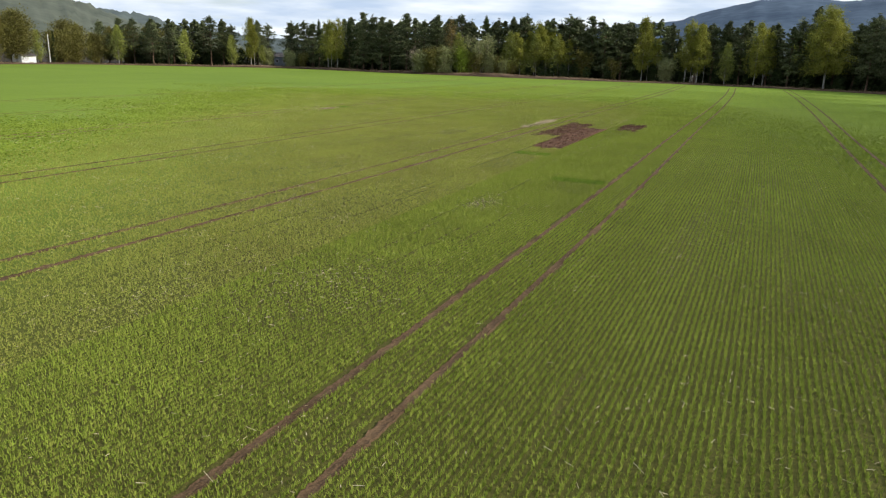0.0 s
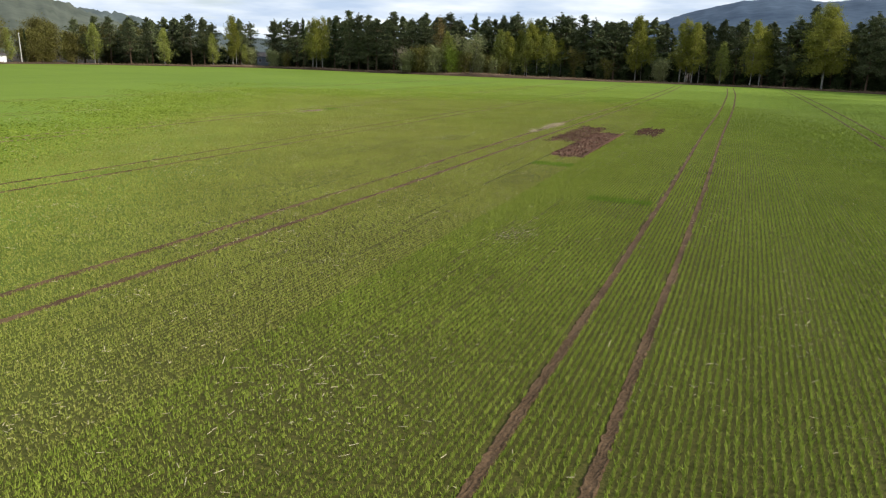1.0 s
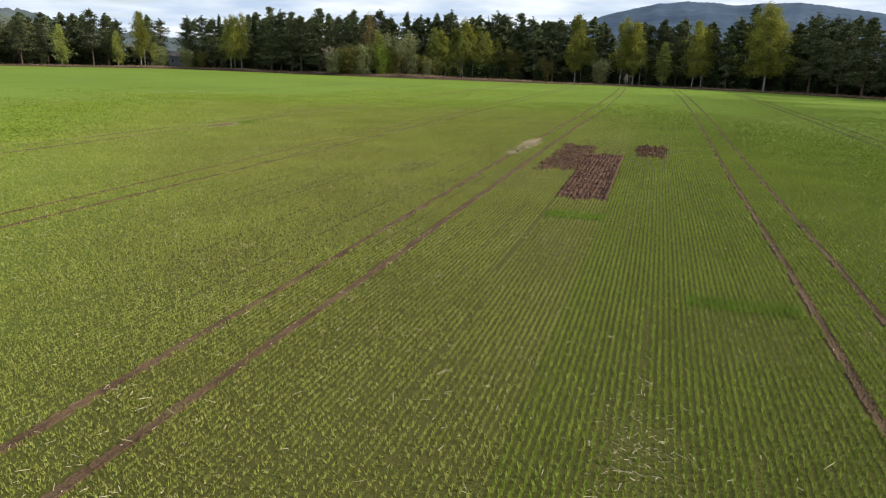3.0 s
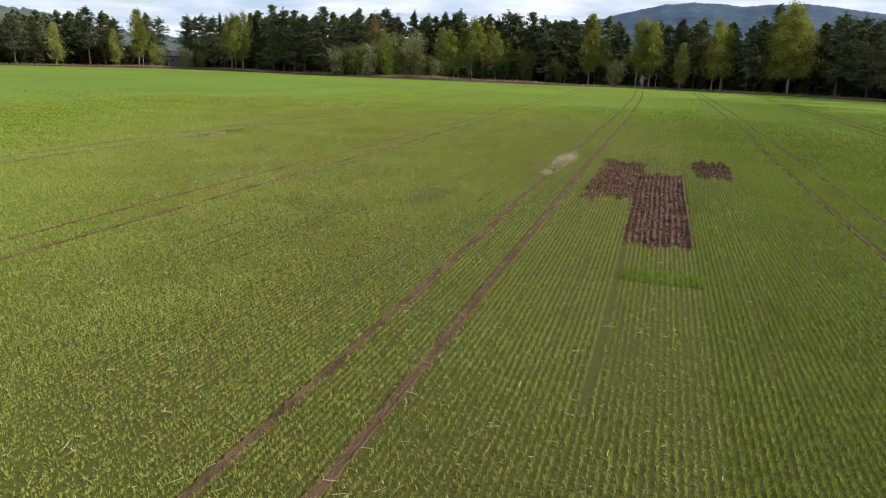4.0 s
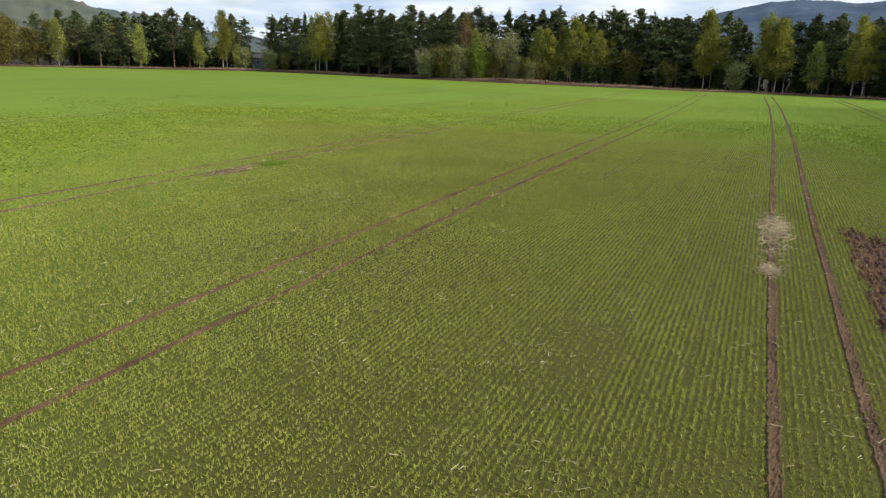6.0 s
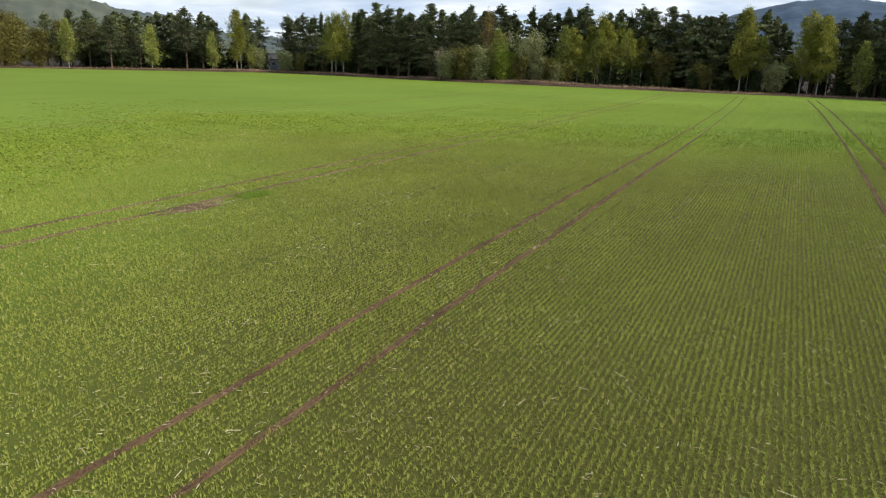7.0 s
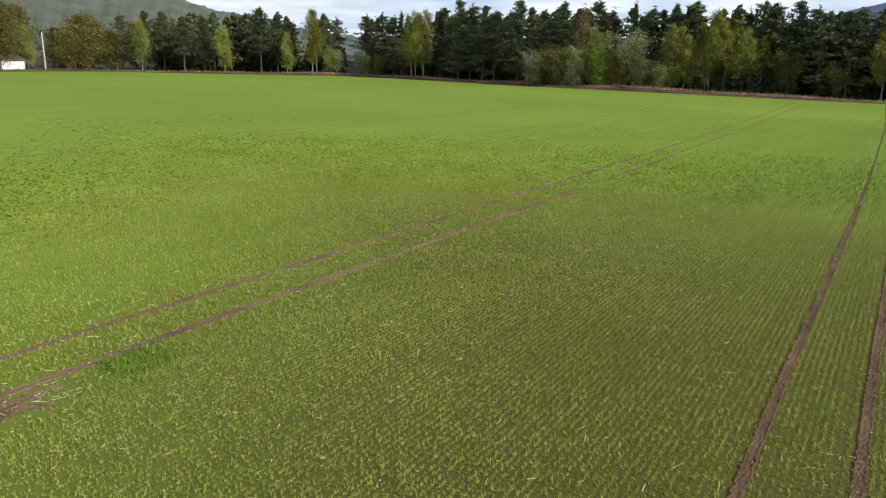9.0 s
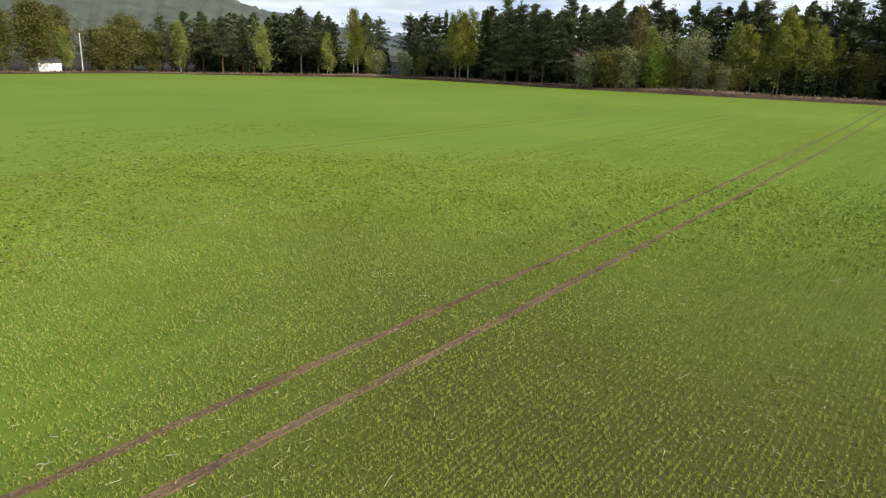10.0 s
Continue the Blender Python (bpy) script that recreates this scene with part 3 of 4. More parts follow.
def scattered_straw():
    rng = np.random.default_rng(21)
    x, y = rng.uniform(-34, 22, 80000), rng.uniform(5, 118, 80000)
    clump = 0.5 + 0.5 * np.sin(x * 0.53 + 2 * np.sin(y * 0.21)) * np.sin(y * 0.37 + 1.5 * np.sin(x * 0.3))
    keep = rng.random(80000) < (0.15 + 0.85 * clump ** 3) * np.where(x * ROW_N[0] + y * ROW_N[1] < -10.3, 1.0, 0.5)
    x, y = x[keep], y[keep]
    for s, o, n, ra, rb in ((60.5, -16.9, 300, 2.6, 0.35), (61.5, -39.8, 260, 1.6, 0.6), (64, -34.4, 90, 4.0, 0.2), (25, -8.6, 60, 0.8, 0.3), (49, -20.5, 60, 1.5, 0.6),
                            (52, -11.6, 90, 4.5, 0.8), (37, -11.5, 90, 2.6, 0.8), (13, -8.2, 160, 1.8, 1.0), (22, -0.7, 90, 4.5, 0.25), (25.0, -8.6, 120, 1.4, 0.5), (55, -26.0, 160, 4.0, 2.0), (50, -22.5, 160, 3.5, 1.5), (69, -36.5, 160, 3.0, 1.5), (33, -14.0, 140, 4.0, 1.5)):
        px, py = place(s + ra * rng.normal(size=n), o + rb * rng.normal(size=n))
        x, y = np.r_[x, px], np.r_[y, py]
    # loose bunches left by the harvest
    for _ in range(190):
        cs, co = rng.uniform(2, 95), rng.uniform(-46, -8)
        n = int(rng.integers(5, 26))
        px, py = place(cs + rng.uniform(0.2, 0.9) * rng.normal(size=n), co + 0.22 * rng.normal(size=n))
        x, y = np.r_[x, px], np.r_[y, py]
    n = len(x)
    v, f = straw_stalks(rng, x, y, np.full(n, 0.06), rng.gamma(1.7, 0.040, n).clip(0.02, 0.30), rng.uniform(0.004, 0.012, n))
    tagged(new("straw_litter", mesh_of("straw_litter", v, f, M_DEBRIS)), "pale dry straw stalks scattered among the crop", "straw", kind="stuff")


def straw_heap(s, o, n, la, lb, high, seed):
    rng = np.random.default_rng(seed)
    a, b = rng.normal(size=n) * 0.5, rng.normal(size=n) * 0.5
    x, y = place(s + la * a, o + lb * b)
    z = 0.03 + high * np.exp(-2.2 * (a * a + b * b)) * rng.random(n)
    x0, y0 = (float(k) for k in place(s, o))
    v, f = straw_stalks(rng, x - x0, y - y0, z, rng.uniform(0.12, 0.45, n), rng.uniform(0.010, 0.022, n))
    ob = new("straw_heap", mesh_of("straw_heap", v, f, M_STRAW))
    ob.location = (x0, y0, 0)
    tagged(ob, "flattened heap of pale dry straw across a wheel track", "straw heap", kind="stuff")


scattered_straw()
straw_heap(62.8, -16.75, 620, 2.7, 0.48, 0.11, 31)
straw_heap(57.2, -16.95, 130, 0.6, 0.25, 0.06, 32)

# ---------------------------------------------------------------- verge along the wood
VERGE = smooth_line(EDGE, 1.5)


def verge_normals():
    t = np.gradient(VERGE, axis=0)
    t /= np.linalg.norm(t, axis=1)[:, None]
    return np.stack([-t[:, 1], t[:, 0]], -1)     # away from the field


VERGE_N = verge_normals()


def build_verge():
    rng = np.random.default_rng(41)
    n = len(VERGE)
    out = np.array([-0.5, 0.1, 1.2, 2.4, 3.6, 5.5, 8.0])
    high = np.array([0.20, 0.33, 0.40, 0.36, 0.27, 0.15, -0.3])
    wave = (1 + 0.25 * np.sin(np.arange(n) * 0.11) + 0.2 * np.sin(np.arange(n) * 0.37)) * (0.7 + 1.3 * np.exp(-(((VERGE[:, 0] + 15) / 50) ** 2)))
    pts = VERGE[:, None] + VERGE_N[:, None] * (out[None, :, None] + 0.25 * rng.normal(size=(n, len(out), 1)))
    z = high[None] * wave[:, None] + 0.05 * rng.normal(size=(n, len(out))) * (high > 0)
    v = np.concatenate([pts, z[..., None]], -1).reshape(-1, 3)
    k = len(out)
    i = (np.arange(n - 1)[:, None] * k + np.arange(k - 1)[None]).ravel()
    tagged(new("verge", mesh_of("verge", v, np.stack([i, i + k, i + k + 1, i + 1], 1), M_VERGE)), "low bank of dead grass along the wood", "verge", kind="structure")
    # bare strip that the drill left along the bank
    lip = np.array([-2.6, -1.9, -1.3, -0.7, -0.3])
    rise = np.array([-0.04, 0.10, 0.18, 0.26, 0.22])
    wide = 0.75 + 0.35 * np.sin(np.arange(n) * 0.05 + 1.0)
    pts = VERGE[:, None] + VERGE_N[:, None] * (-0.3 + (lip + 0.3)[None, :, None] * wide[:, None, None] + 0.1 * rng.normal(size=(n, 5, 1)))
    z = rise[None] * wave[:, None] + 0.03 * rng.normal(size=(n, 5)) * (rise > 0.03)
    i = (np.arange(n - 1)[:, None] * 5 + np.arange(4)[None]).ravel()
    tagged(new("field_margin", mesh_of("field_margin", np.concatenate([pts, z[..., None]], -1).reshape(-1, 3), np.stack([i, i + 5, i + 6, i + 1], 1), M_MARGIN)),
           "strip of bare dark brown soil along the bank", "soil strip", kind="structure")
    # dead grass
    m = 22000
    a = rng.integers(0, n, m)
    off = rng.uniform(-0.3, 5.0, m)
    p = VERGE[a] + VERGE_N[a] * off[:, None] + rng.normal(size=(m, 2)) * 0.5
    zz = np.interp(off, out, high) * wave[a] - 0.05
    th, h, w = rng.uniform(0, 6.28, m), rng.gamma(3, 0.07, m).clip(0.1, 0.6), rng.uniform(0.06, 0.16, m)
    side = np.stack([np.cos(th) * w, np.sin(th) * w, np.zeros(m)], -1)
    c = np.stack([p[:, 0], p[:, 1], zz], -1)
    tip = c + np.stack([rng.normal(size=m) * 0.2, rng.normal(size=m) * 0.2, h], -1)
    v = np.stack([c - side, c + side, tip], 1).reshape(-1, 3)
    tagged(new("dead_grass", mesh_of("dead_grass", v, np.arange(3 * m).reshape(-1, 3), M_TUFT)), "dry straw-coloured grass tufts on the bank", "grass", kind="stuff")


build_verge()


# ---------------------------------------------------------------- trees
def bent_trunk(rng, tall, foot, bend, top=0.15, steps=7):
    x = y = 0.0
    line = []
    for t in np.linspace(0, 1, steps):
        line.append((x, y, tall * t, foot * ((1 - t) * (1 - top) + top) * (1.35 if t == 0 else 1)))
        x += rng.normal() * bend * tall / steps
        y += rng.normal() * bend * tall / steps
    return line


def on_line(line, t):
    line = np.asarray(line)
    z = line[0, 2] + t * (line[-1, 2] - line[0, 2])
    return np.array([np.interp(z, line[:, 2], line[:, 0]), np.interp(z, line[:, 2], line[:, 1]), z])


def conifer(name, seed, tall, foot, low, radius, shape, droop, limbs, needles, bark, leaves, label, puff=(0.34, 0.34, 0.17), size=(0.05, 0.15), puffs=9, dead=6, loft=0.16, tiers=0.40):
    """Trunk, rising limbs with side shoots and rounded needle clumps on them. shape: crown radius share by height share."""
    rng = np.random.default_rng(seed)
    trunk = bent_trunk(rng, tall, foot, 0.012, 0.12)
    lines, centres, loose = [], [], []
    for i in range(limbs):
        whorls = max(6, limbs // 5)
        t = low + (1 - low) * max(0.0, (round((i + rng.random()) / limbs * whorls) + rng.normal(0, tiers)) / whorls) ** 0.9
        t = max(t, low)
        if t > 0.96:
            t = rng.uniform(0.5 + 0.5 * low, 0.96)
        u = (t - low) / (1 - low)
        long = radius * np.interp(u, *shape) * rng.uniform(0.55, 1.2)
        az = rng.uniform(0, 2 * math.pi)
        p = on_line(trunk, t)
        rise = rng.normal(loft, 0.15) - droop * (1 - u) + 0.65 * max(0.0, u - 0.55)
        way = np.array([math.cos(az), math.sin(az), rise])
        across = np.array([-math.sin(az), math.cos(az), 0.25])
        end = p + way * long
        r = 0.02 + 0.05 * long / radius
        lines.append([(*p, r), (*(p + way * long * 0.55 + (0, 0, 0.05 * long)), r * 0.6), (*end, 0.012)])
        for k in range(puffs):
            f = rng.uniform(0.15, 1.05)
            shoot = rng.normal() * 0.30 * long * (0.35 + 0.65 * f)
            centres.append(p + way * long * f + across * shoot + (0, 0, 0.08 * long * f + rng.normal() * 0.16))
            loose.append((1.1 - 0.6 * u) * rng.uniform(0.6, 1.2))
    for i in range(dead):
        t = rng.uniform(0.5 * low, low)
        p, az, long = on_line(trunk, t), rng.uniform(0, 6.28), rng.uniform(0.5, 1.5)
        lines.append([(*p, 0.03), (*(p + np.array([math.cos(az), math.sin(az), -0.15]) * long), 0.01)])
    for k in range(12):
        centres.append(on_line(trunk, rng.uniform(0.86, 1.01)) + rng.normal(size=3) * (0.10, 0.10, 0.12))
        loose.append(0.45)
    c = np.repeat(np.array(centres), needles, 0)
    top = new(name)
    part("trunk", mesh_of("trunk", *tubes([trunk], 7), bark, True), top)
    tagged(part("branchwork", mesh_of("branchwork", *tubes(lines, 3), bark, True), top), kind="stuff")
    part("crown", mesh_of("crown", *leaf_tris(rng, c, np.repeat(np.array(loose), needles)[:, None] * np.array(puff), size, 0.1), leaves), top)
    return tagged(top, label, "tree")


def broadleaf(name, seed, tall, stems, foot, low, wide, shape, limbs, leaves_each, bark, leaves, label, lean=0.05, spread=(0.30, 0.30, 0.42), size=(0.07, 0.19), hang=0.0, crown="crown", category="tree"):
    """One or more bent stems, rising limbs and a loose crown of small leaf clumps with gaps."""
    rng = np.random.default_rng(seed)
    lines, centres, trunks = [], [], []
    for k in range(stems):
        az = 2 * math.pi * (k + rng.random()) / stems
        line = np.array(bent_trunk(rng, tall * rng.uniform(0.82, 1.0) if k else tall, foot * (1 if k == 0 else rng.uniform(0.6, 0.9)), 0.02, 0.12))
        tilt = lean * rng.uniform(0.5, 1.3)
        line[:, 0] += math.cos(az) * tilt * line[:, 2] * (1 if stems > 1 else 0.2)
        line[:, 1] += math.sin(az) * tilt * line[:, 2] * (1 if stems > 1 else 0.2)
        trunks.append(line)
        for i in range(limbs // stems):
            t = low + (0.99 - low) * (i + rng.random()) / (limbs / stems)
            u = (t - low) / (1 - low)
            long = wide * np.interp(u, *shape) * rng.uniform(0.4, 1.3)
            a = rng.uniform(0, 6.28)
            p = on_line(line, t)
            way = np.array([math.cos(a), math.sin(a), rng.uniform(0.25, 0.8)])
            end = p + way * long
            lines.append([(*p, 0.018 + 0.03 * long / wide), (*(p + way * long * 0.5), 0.02), (*(end - (0, 0, hang * long)), 0.008)])
            for _ in range(4):
                f = rng.uniform(0.3, 1.05)
                centres.append(p + way * long * f - (0, 0, hang * long * f * f) + rng.normal(size=3) * 0.18 * long)
    c = np.repeat(np.array(centres), leaves_each, 0)
    top = new(name)
    for line in trunks:
        part("trunk", mesh_of("trunk", *tubes([line], 6), bark, True), top)
    tagged(part("branchwork", mesh_of("branchwork", *tubes(lines, 3), M_TWIG, True), top), kind="stuff")
    if leaves:
        part(crown, mesh_of(crown, *leaf_tris(rng, c, spread, size), leaves), top)
    return tagged(top, label, category)


PINE_SHAPE = ((0, 0.12, 0.4, 0.7, 0.88, 1.0), (0.55, 0.85, 1.0, 0.68, 0.34, 0.05))
TALL_SHAPE = ((0, 0.25, 0.65, 1.0), (0.8, 1.0, 0.56, 0.06))
CONE_SHAPE = ((0, 0.08, 1.0), (0.85, 1.0, 0.04))
EGG_SHAPE = ((0, 0.25, 0.6, 1.0), (0.5, 1.0, 0.8, 0.15))
TOP_SHAPE = ((0, 0.35, 0.75, 1.0), (0.4, 0.9, 1.0, 0.5))
ROUND_SHAPE = ((0, 0.3, 0.7, 1.0), (0.8, 1.0, 0.85, 0.35))

PINE_LABEL = "tall Scots pine with a ragged dark green crown"
pines = [conifer("pine_tree", 100, 16, 0.20, 0.14, 3.4, PINE_SHAPE, 0.15, 81, 21, M_PBARK, M_PINE, PINE_LABEL),
         conifer("pine_tree", 101, 16, 0.19, 0.20, 3.0, TALL_SHAPE, 0.20, 77, 21, M_PBARK, M_PINE, PINE_LABEL),
         conifer("pine_tree", 102, 16, 0.21, 0.10, 3.6, TALL_SHAPE, 0.12, 85, 21, M_PBARK, M_PINE, PINE_LABEL),
         conifer("pine_tree", 103, 16, 0.18, 0.22, 3.1, PINE_SHAPE, 0.08, 70, 21, M_PBARK, M_PINE, PINE_LABEL),
         conifer("pine_tree", 104, 16, 0.20, 0.32, 3.3, PINE_SHAPE, 0.02, 63, 21, M_PBARK, M_PINE, PINE_LABEL)]
BACK_LABEL = "tall dark pine deeper inside the wood"
back_pines = [conifer("pine_tree", 105, 16, 0.20, 0.12, 3.3, PINE_SHAPE, 0.15, 50, 8, M_PBARK, M_PINE, BACK_LABEL, puffs=4, size=(0.2, 0.48)),
              conifer("pine_tree", 106, 16, 0.20, 0.20, 3.0, TALL_SHAPE, 0.18, 48, 8, M_PBARK, M_PINE, BACK_LABEL, puffs=4, size=(0.2, 0.48))]
spruces = [conifer("spruce_tree", 110, 16, 0.18, 0.08, 2.8, CONE_SHAPE, 0.35, 84, 11, M_PBARK, M_SPRUCE, "pointed dark spruce with drooping layered boughs", dead=2, loft=0.08, tiers=0.3),
           conifer("spruce_tree", 111, 16, 0.17, 0.05, 2.2, CONE_SHAPE, 0.40, 80, 11, M_PBARK, M_SPRUCE, "slim pointed dark spruce among pines", dead=2, loft=0.08, tiers=0.3),
           conifer("spruce_tree", 113, 16, 0.17, 0.06, 2.6, CONE_SHAPE, 0.35, 50, 7, M_PBARK, M_SPRUCE, "dark spruce standing deeper inside the wood", dead=0, puffs=4, size=(0.2, 0.46))]
birches_y = [broadleaf("birch_tree", 120, 16, 1, 0.12, 0.20, 2.7, EGG_SHAPE, 96, 22, M_BBARK, M_BIRCH_Y, "white-stemmed birch with yellow-green spring leaves", hang=0.6),
             broadleaf("birch_tree", 121, 16, 2, 0.10, 0.26, 2.5, EGG_SHAPE, 100, 20, M_BBARK, M_BIRCH_Y, "twin-stemmed birch with yellow-green spring leaves", hang=0.6, lean=0.04)]
birches_g = [broadleaf("birch_tree", 122, 12, 1, 0.09, 0.16, 2.5, EGG_SHAPE, 84, 18, M_BBARK, M_BIRCH_G, "slender birch with fresh light green leaves", hang=0.4),
             broadleaf("birch_tree", 123, 12, 1, 0.09, 0.32, 2.3, EGG_SHAPE, 66, 12, M_BBARK, M_BIRCH_G, "slender pale-stemmed birch with sparse green leaves", hang=0.5)]
big_birch = broadleaf("birch_tree", 124, 20, 3, 0.20, 0.20, 5.4, ROUND_SHAPE, 190, 40, M_BBARK, M_BIRCH_Y, "large broad birch with golden green leaves", hang=0.45, lean=0.07, spread=(0.55, 0.55, 0.5), size=(0.08, 0.2))
bud_birch = broadleaf("birch_tree", 125, 16, 2, 0.11, 0.36, 2.4, EGG_SHAPE, 80, 9, M_BBARK, M_BUD, "tall birch with sparse orange-brown buds", hang=0.3, lean=0.05)
willow = broadleaf("willow_tree", 126, 11, 5, 0.075, 0.55, 2.1, TOP_SHAPE, 90, 9, M_BBARK, M_WILLOW, "spreading willow with several pale bare stems", lean=0.26)
bushes = [broadleaf("bush", 130, 7, 5, 0.07, 0.10, 1.7, ROUND_SHAPE, 110, 14, M_TWIG, M_WILLOW, "rounded grey-green bush at the wood edge", lean=0.22, category="bush"),
          broadleaf("bush", 131, 7, 5, 0.07, 0.12, 1.6, ROUND_SHAPE, 110, 9, M_TWIG, M_OLIVE, "twiggy brown-green bush at the wood edge", lean=0.25, category="bush"),
          broadleaf("bush", 132, 7, 4, 0.07, 0.06, 1.5, EGG_SHAPE, 84, 10, M_TWIG, M_LIME, "small bright lime-green bush at the wood edge", lean=0.12, category="bush")]
bare_tree = broadleaf("bare_tree", 133, 8, 5, 0.065, 0.22, 2.2, ROUND_SHAPE, 260, 1, M_BBARK, None, "leafless grey tree with forked pale branches", lean=0.22)
broad = [broadleaf("leafy_tree", 134, 13, 2, 0.25, 0.10, 4.0, ROUND_SHAPE, 150, 20, M_PBARK, M_OLIVE, "broad leafy tree with olive green crown", lean=0.10, spread=(0.5, 0.5, 0.5), size=(0.09, 0.25)),
         broadleaf("leafy_tree", 135, 9, 3, 0.18, 0.06, 3.4, EGG_SHAPE, 150, 18, M_PBARK, M_OLIVE, "low broad tree with brownish olive crown", lean=0.15, spread=(0.45, 0.45, 0.45), size=(0.09, 0.24))]
HEIGHTS = {}
for group, h in ((pines + back_pines + spruces + birches_y + [bud_birch], 16), (birches_g, 12), ([big_birch], 20), ([willow], 11), (bushes, 7), ([bare_tree], 8), ([broad[0]], 13), ([broad[1]], 9)):
    for ob in group:
        HEIGHTS[ob] = h

tree_rng = random.Random(5)
USED = set()


def plant(kind, x, y, tall, widen=1.0, turn=None, group=""):
    k = tall / HEIGHTS[kind]
    m = pose(x, y, -0.05, 0, 0, tree_rng.uniform(0, 360) if turn is None else turn) @ Matrix.Diagonal((k * widen, k * widen, k, 1))
    if kind not in USED:
        USED.add(kind)
        kind.matrix_basis = m
        ob = kind
    else:
        keep = kind.scale.copy()
        kind.scale = (1, 1, 1)
        ob = copy_thing(kind, m)
        kind.scale = keep
    if group:
        tagged(ob, group=group)
    return ob


FRONT_PINES = [(-109.6, 223, 13), (-104.2, 224.6, 13.8), (-100.4, 225.8, 13.8), (-96, 227.2, 12.9), (-92.5, 221, 12.2), (-88.6, 223.3, 12.2), (-78.5, 232.4, 15.5),
               (-75.4, 235.2, 13.7), (-73.1, 237.2, 13.2), (-66.3, 243.3, 14.6), (-63.4, 245.8, 14.1), (-55.3, 245.3, 15.1), (-50.8, 243, 15.3),
               (-47.2, 241.1, 14.8), (-29.3, 232, 18.1), (-26.5, 231.5, 17.2), (-23.3, 228.9, 16.8), (-20.5, 227.4, 15.5), (-15, 224.6, 17.8)]
MID_PINES = [(-9.7, 223.9, 15.7), (-5.7, 223.9, 17.4), (1.5, 224.1, 17.8), (4.5, 226, 15.9), (12.9, 224.2, 16.7), (17.4, 224.3, 17.4), (21.5, 224.3, 18.3),
             (32.1, 224.4, 16.4), (34.6, 223.6, 18.6), (37.2, 224.5, 18), (40.8, 221.4, 18.5), (43.9, 220.2, 17.3), (48.6, 218.6, 16.4), (50.9, 217.7, 16.9),
             (61.2, 214, 16), (73.1, 207.8, 15.9), (76, 205.8, 17.2), (79.4, 203.5, 16.5)]
RIGHT_PINES = [(85.3, 199.5, 16), (91.5, 195.3, 17.6), (94.8, 194.5, 20.7), (105.7, 185.5, 18.8), (108.9, 183.3, 18.2), (101, 178, 17.5), (103.5, 171, 16.4),
               (105.5, 165.5, 16.9), (108, 160, 18.7), (110, 154, 18), (113, 145, 17), (115, 136, 17.5), (99, 191, 17), (102.5, 187.5, 16.5), (100, 197, 17), (88, 201.5, 15.5), (69.5, 211, 15)]
for n, (x, y, h) in enumerate(FRONT_PINES + MID_PINES + RIGHT_PINES):
    plant(pines[(n * 7 + n // 3) % 5], x, y, h, 1.2, group="pines of the wood")
for x, y, h in ((-45.1, 240, 15.7), (-34.3, 234.5, 16.2), (9.1, 224.2, 17.6), (-32, 236, 14.5), (57, 219, 15)):
    plant(spruces[1 if x < -33 else 0], x, y, h, group="spruces of the wood")
for x, y, h in ((-66.9, 236.7, 15.3), (-41, 233.5, 15.2), (-37.7, 231.8, 15.5), (25.2, 219.4, 15.9), (27.8, 219.5, 15.2), (54.3, 211.2, 17.6), (65.5, 207, 16.9), (68.3, 205.1, 15.9), (80.9, 196.5, 16.3), (83.5, 197, 15)):
    plant(birches_y[int(abs(x)) % 2], x, y, h, 1.12, group="birches of the wood edge")
plant(big_birch, 95.0, 186.9, 19.9, 1.0)
plant(bud_birch, -1.2, 219, 16.2)
for x, y, h in ((-82.9, 222.1, 10.4), (-102.7, 220.1, 11), (0.7, 218.1, 11.7), (16.3, 218.3, 12.7), (20.7, 218.4, 9.7), (32.5, 218.1, 9.4), (74.2, 199.9, 10.7), (-110, 217.9, 7.7), (-63.6, 238.4, 6.8), (-72, 233, 9.5),
                (-115.6, 199.2, 8.7), (29.5, 217, 11.5), (23.6, 217.5, 12)):
    plant(birches_g[int(abs(x) * 3) % 2], x, y, h, 1.12, group="birches of the wood edge")
# thin young birches crowded in front of the pines
slim_birch = broadleaf("birch_tree", 127, 12, 1, 0.075, 0.45, 1.6, EGG_SHAPE, 50, 12, M_BBARK, M_BIRCH_Y, "thin young birch with a bare white stem", hang=0.4)
HEIGHTS[slim_birch] = 12
for x, y, h in ((18.2, 219.0, 12.5), (19.4, 217.6, 11.0), (22.2, 219.6, 13.0), (24.2, 217.2, 12.2), (26.0, 218.2, 13.5), (27.0, 217.0, 11.8), (28.6, 218.6, 13.2), (30.8, 218.0, 12.4), (31.6, 216.8, 10.5), (34.0, 217.4, 11.0),
                (56.0, 211.5, 12.5), (58.0, 210.0, 11.5), (-39.5, 231.0, 12.0), (-65.5, 236.0, 11.5), (67.0, 206.5, 13.0), (70.0, 204.5, 11.5)):
    plant(slim_birch, x, y, h, 1.15, group="birches of the wood edge")
plant(willow, 8.0, 218.2, 11.3, 1.35)
plant(bare_tree, -12.4, 217.8, 7.8)
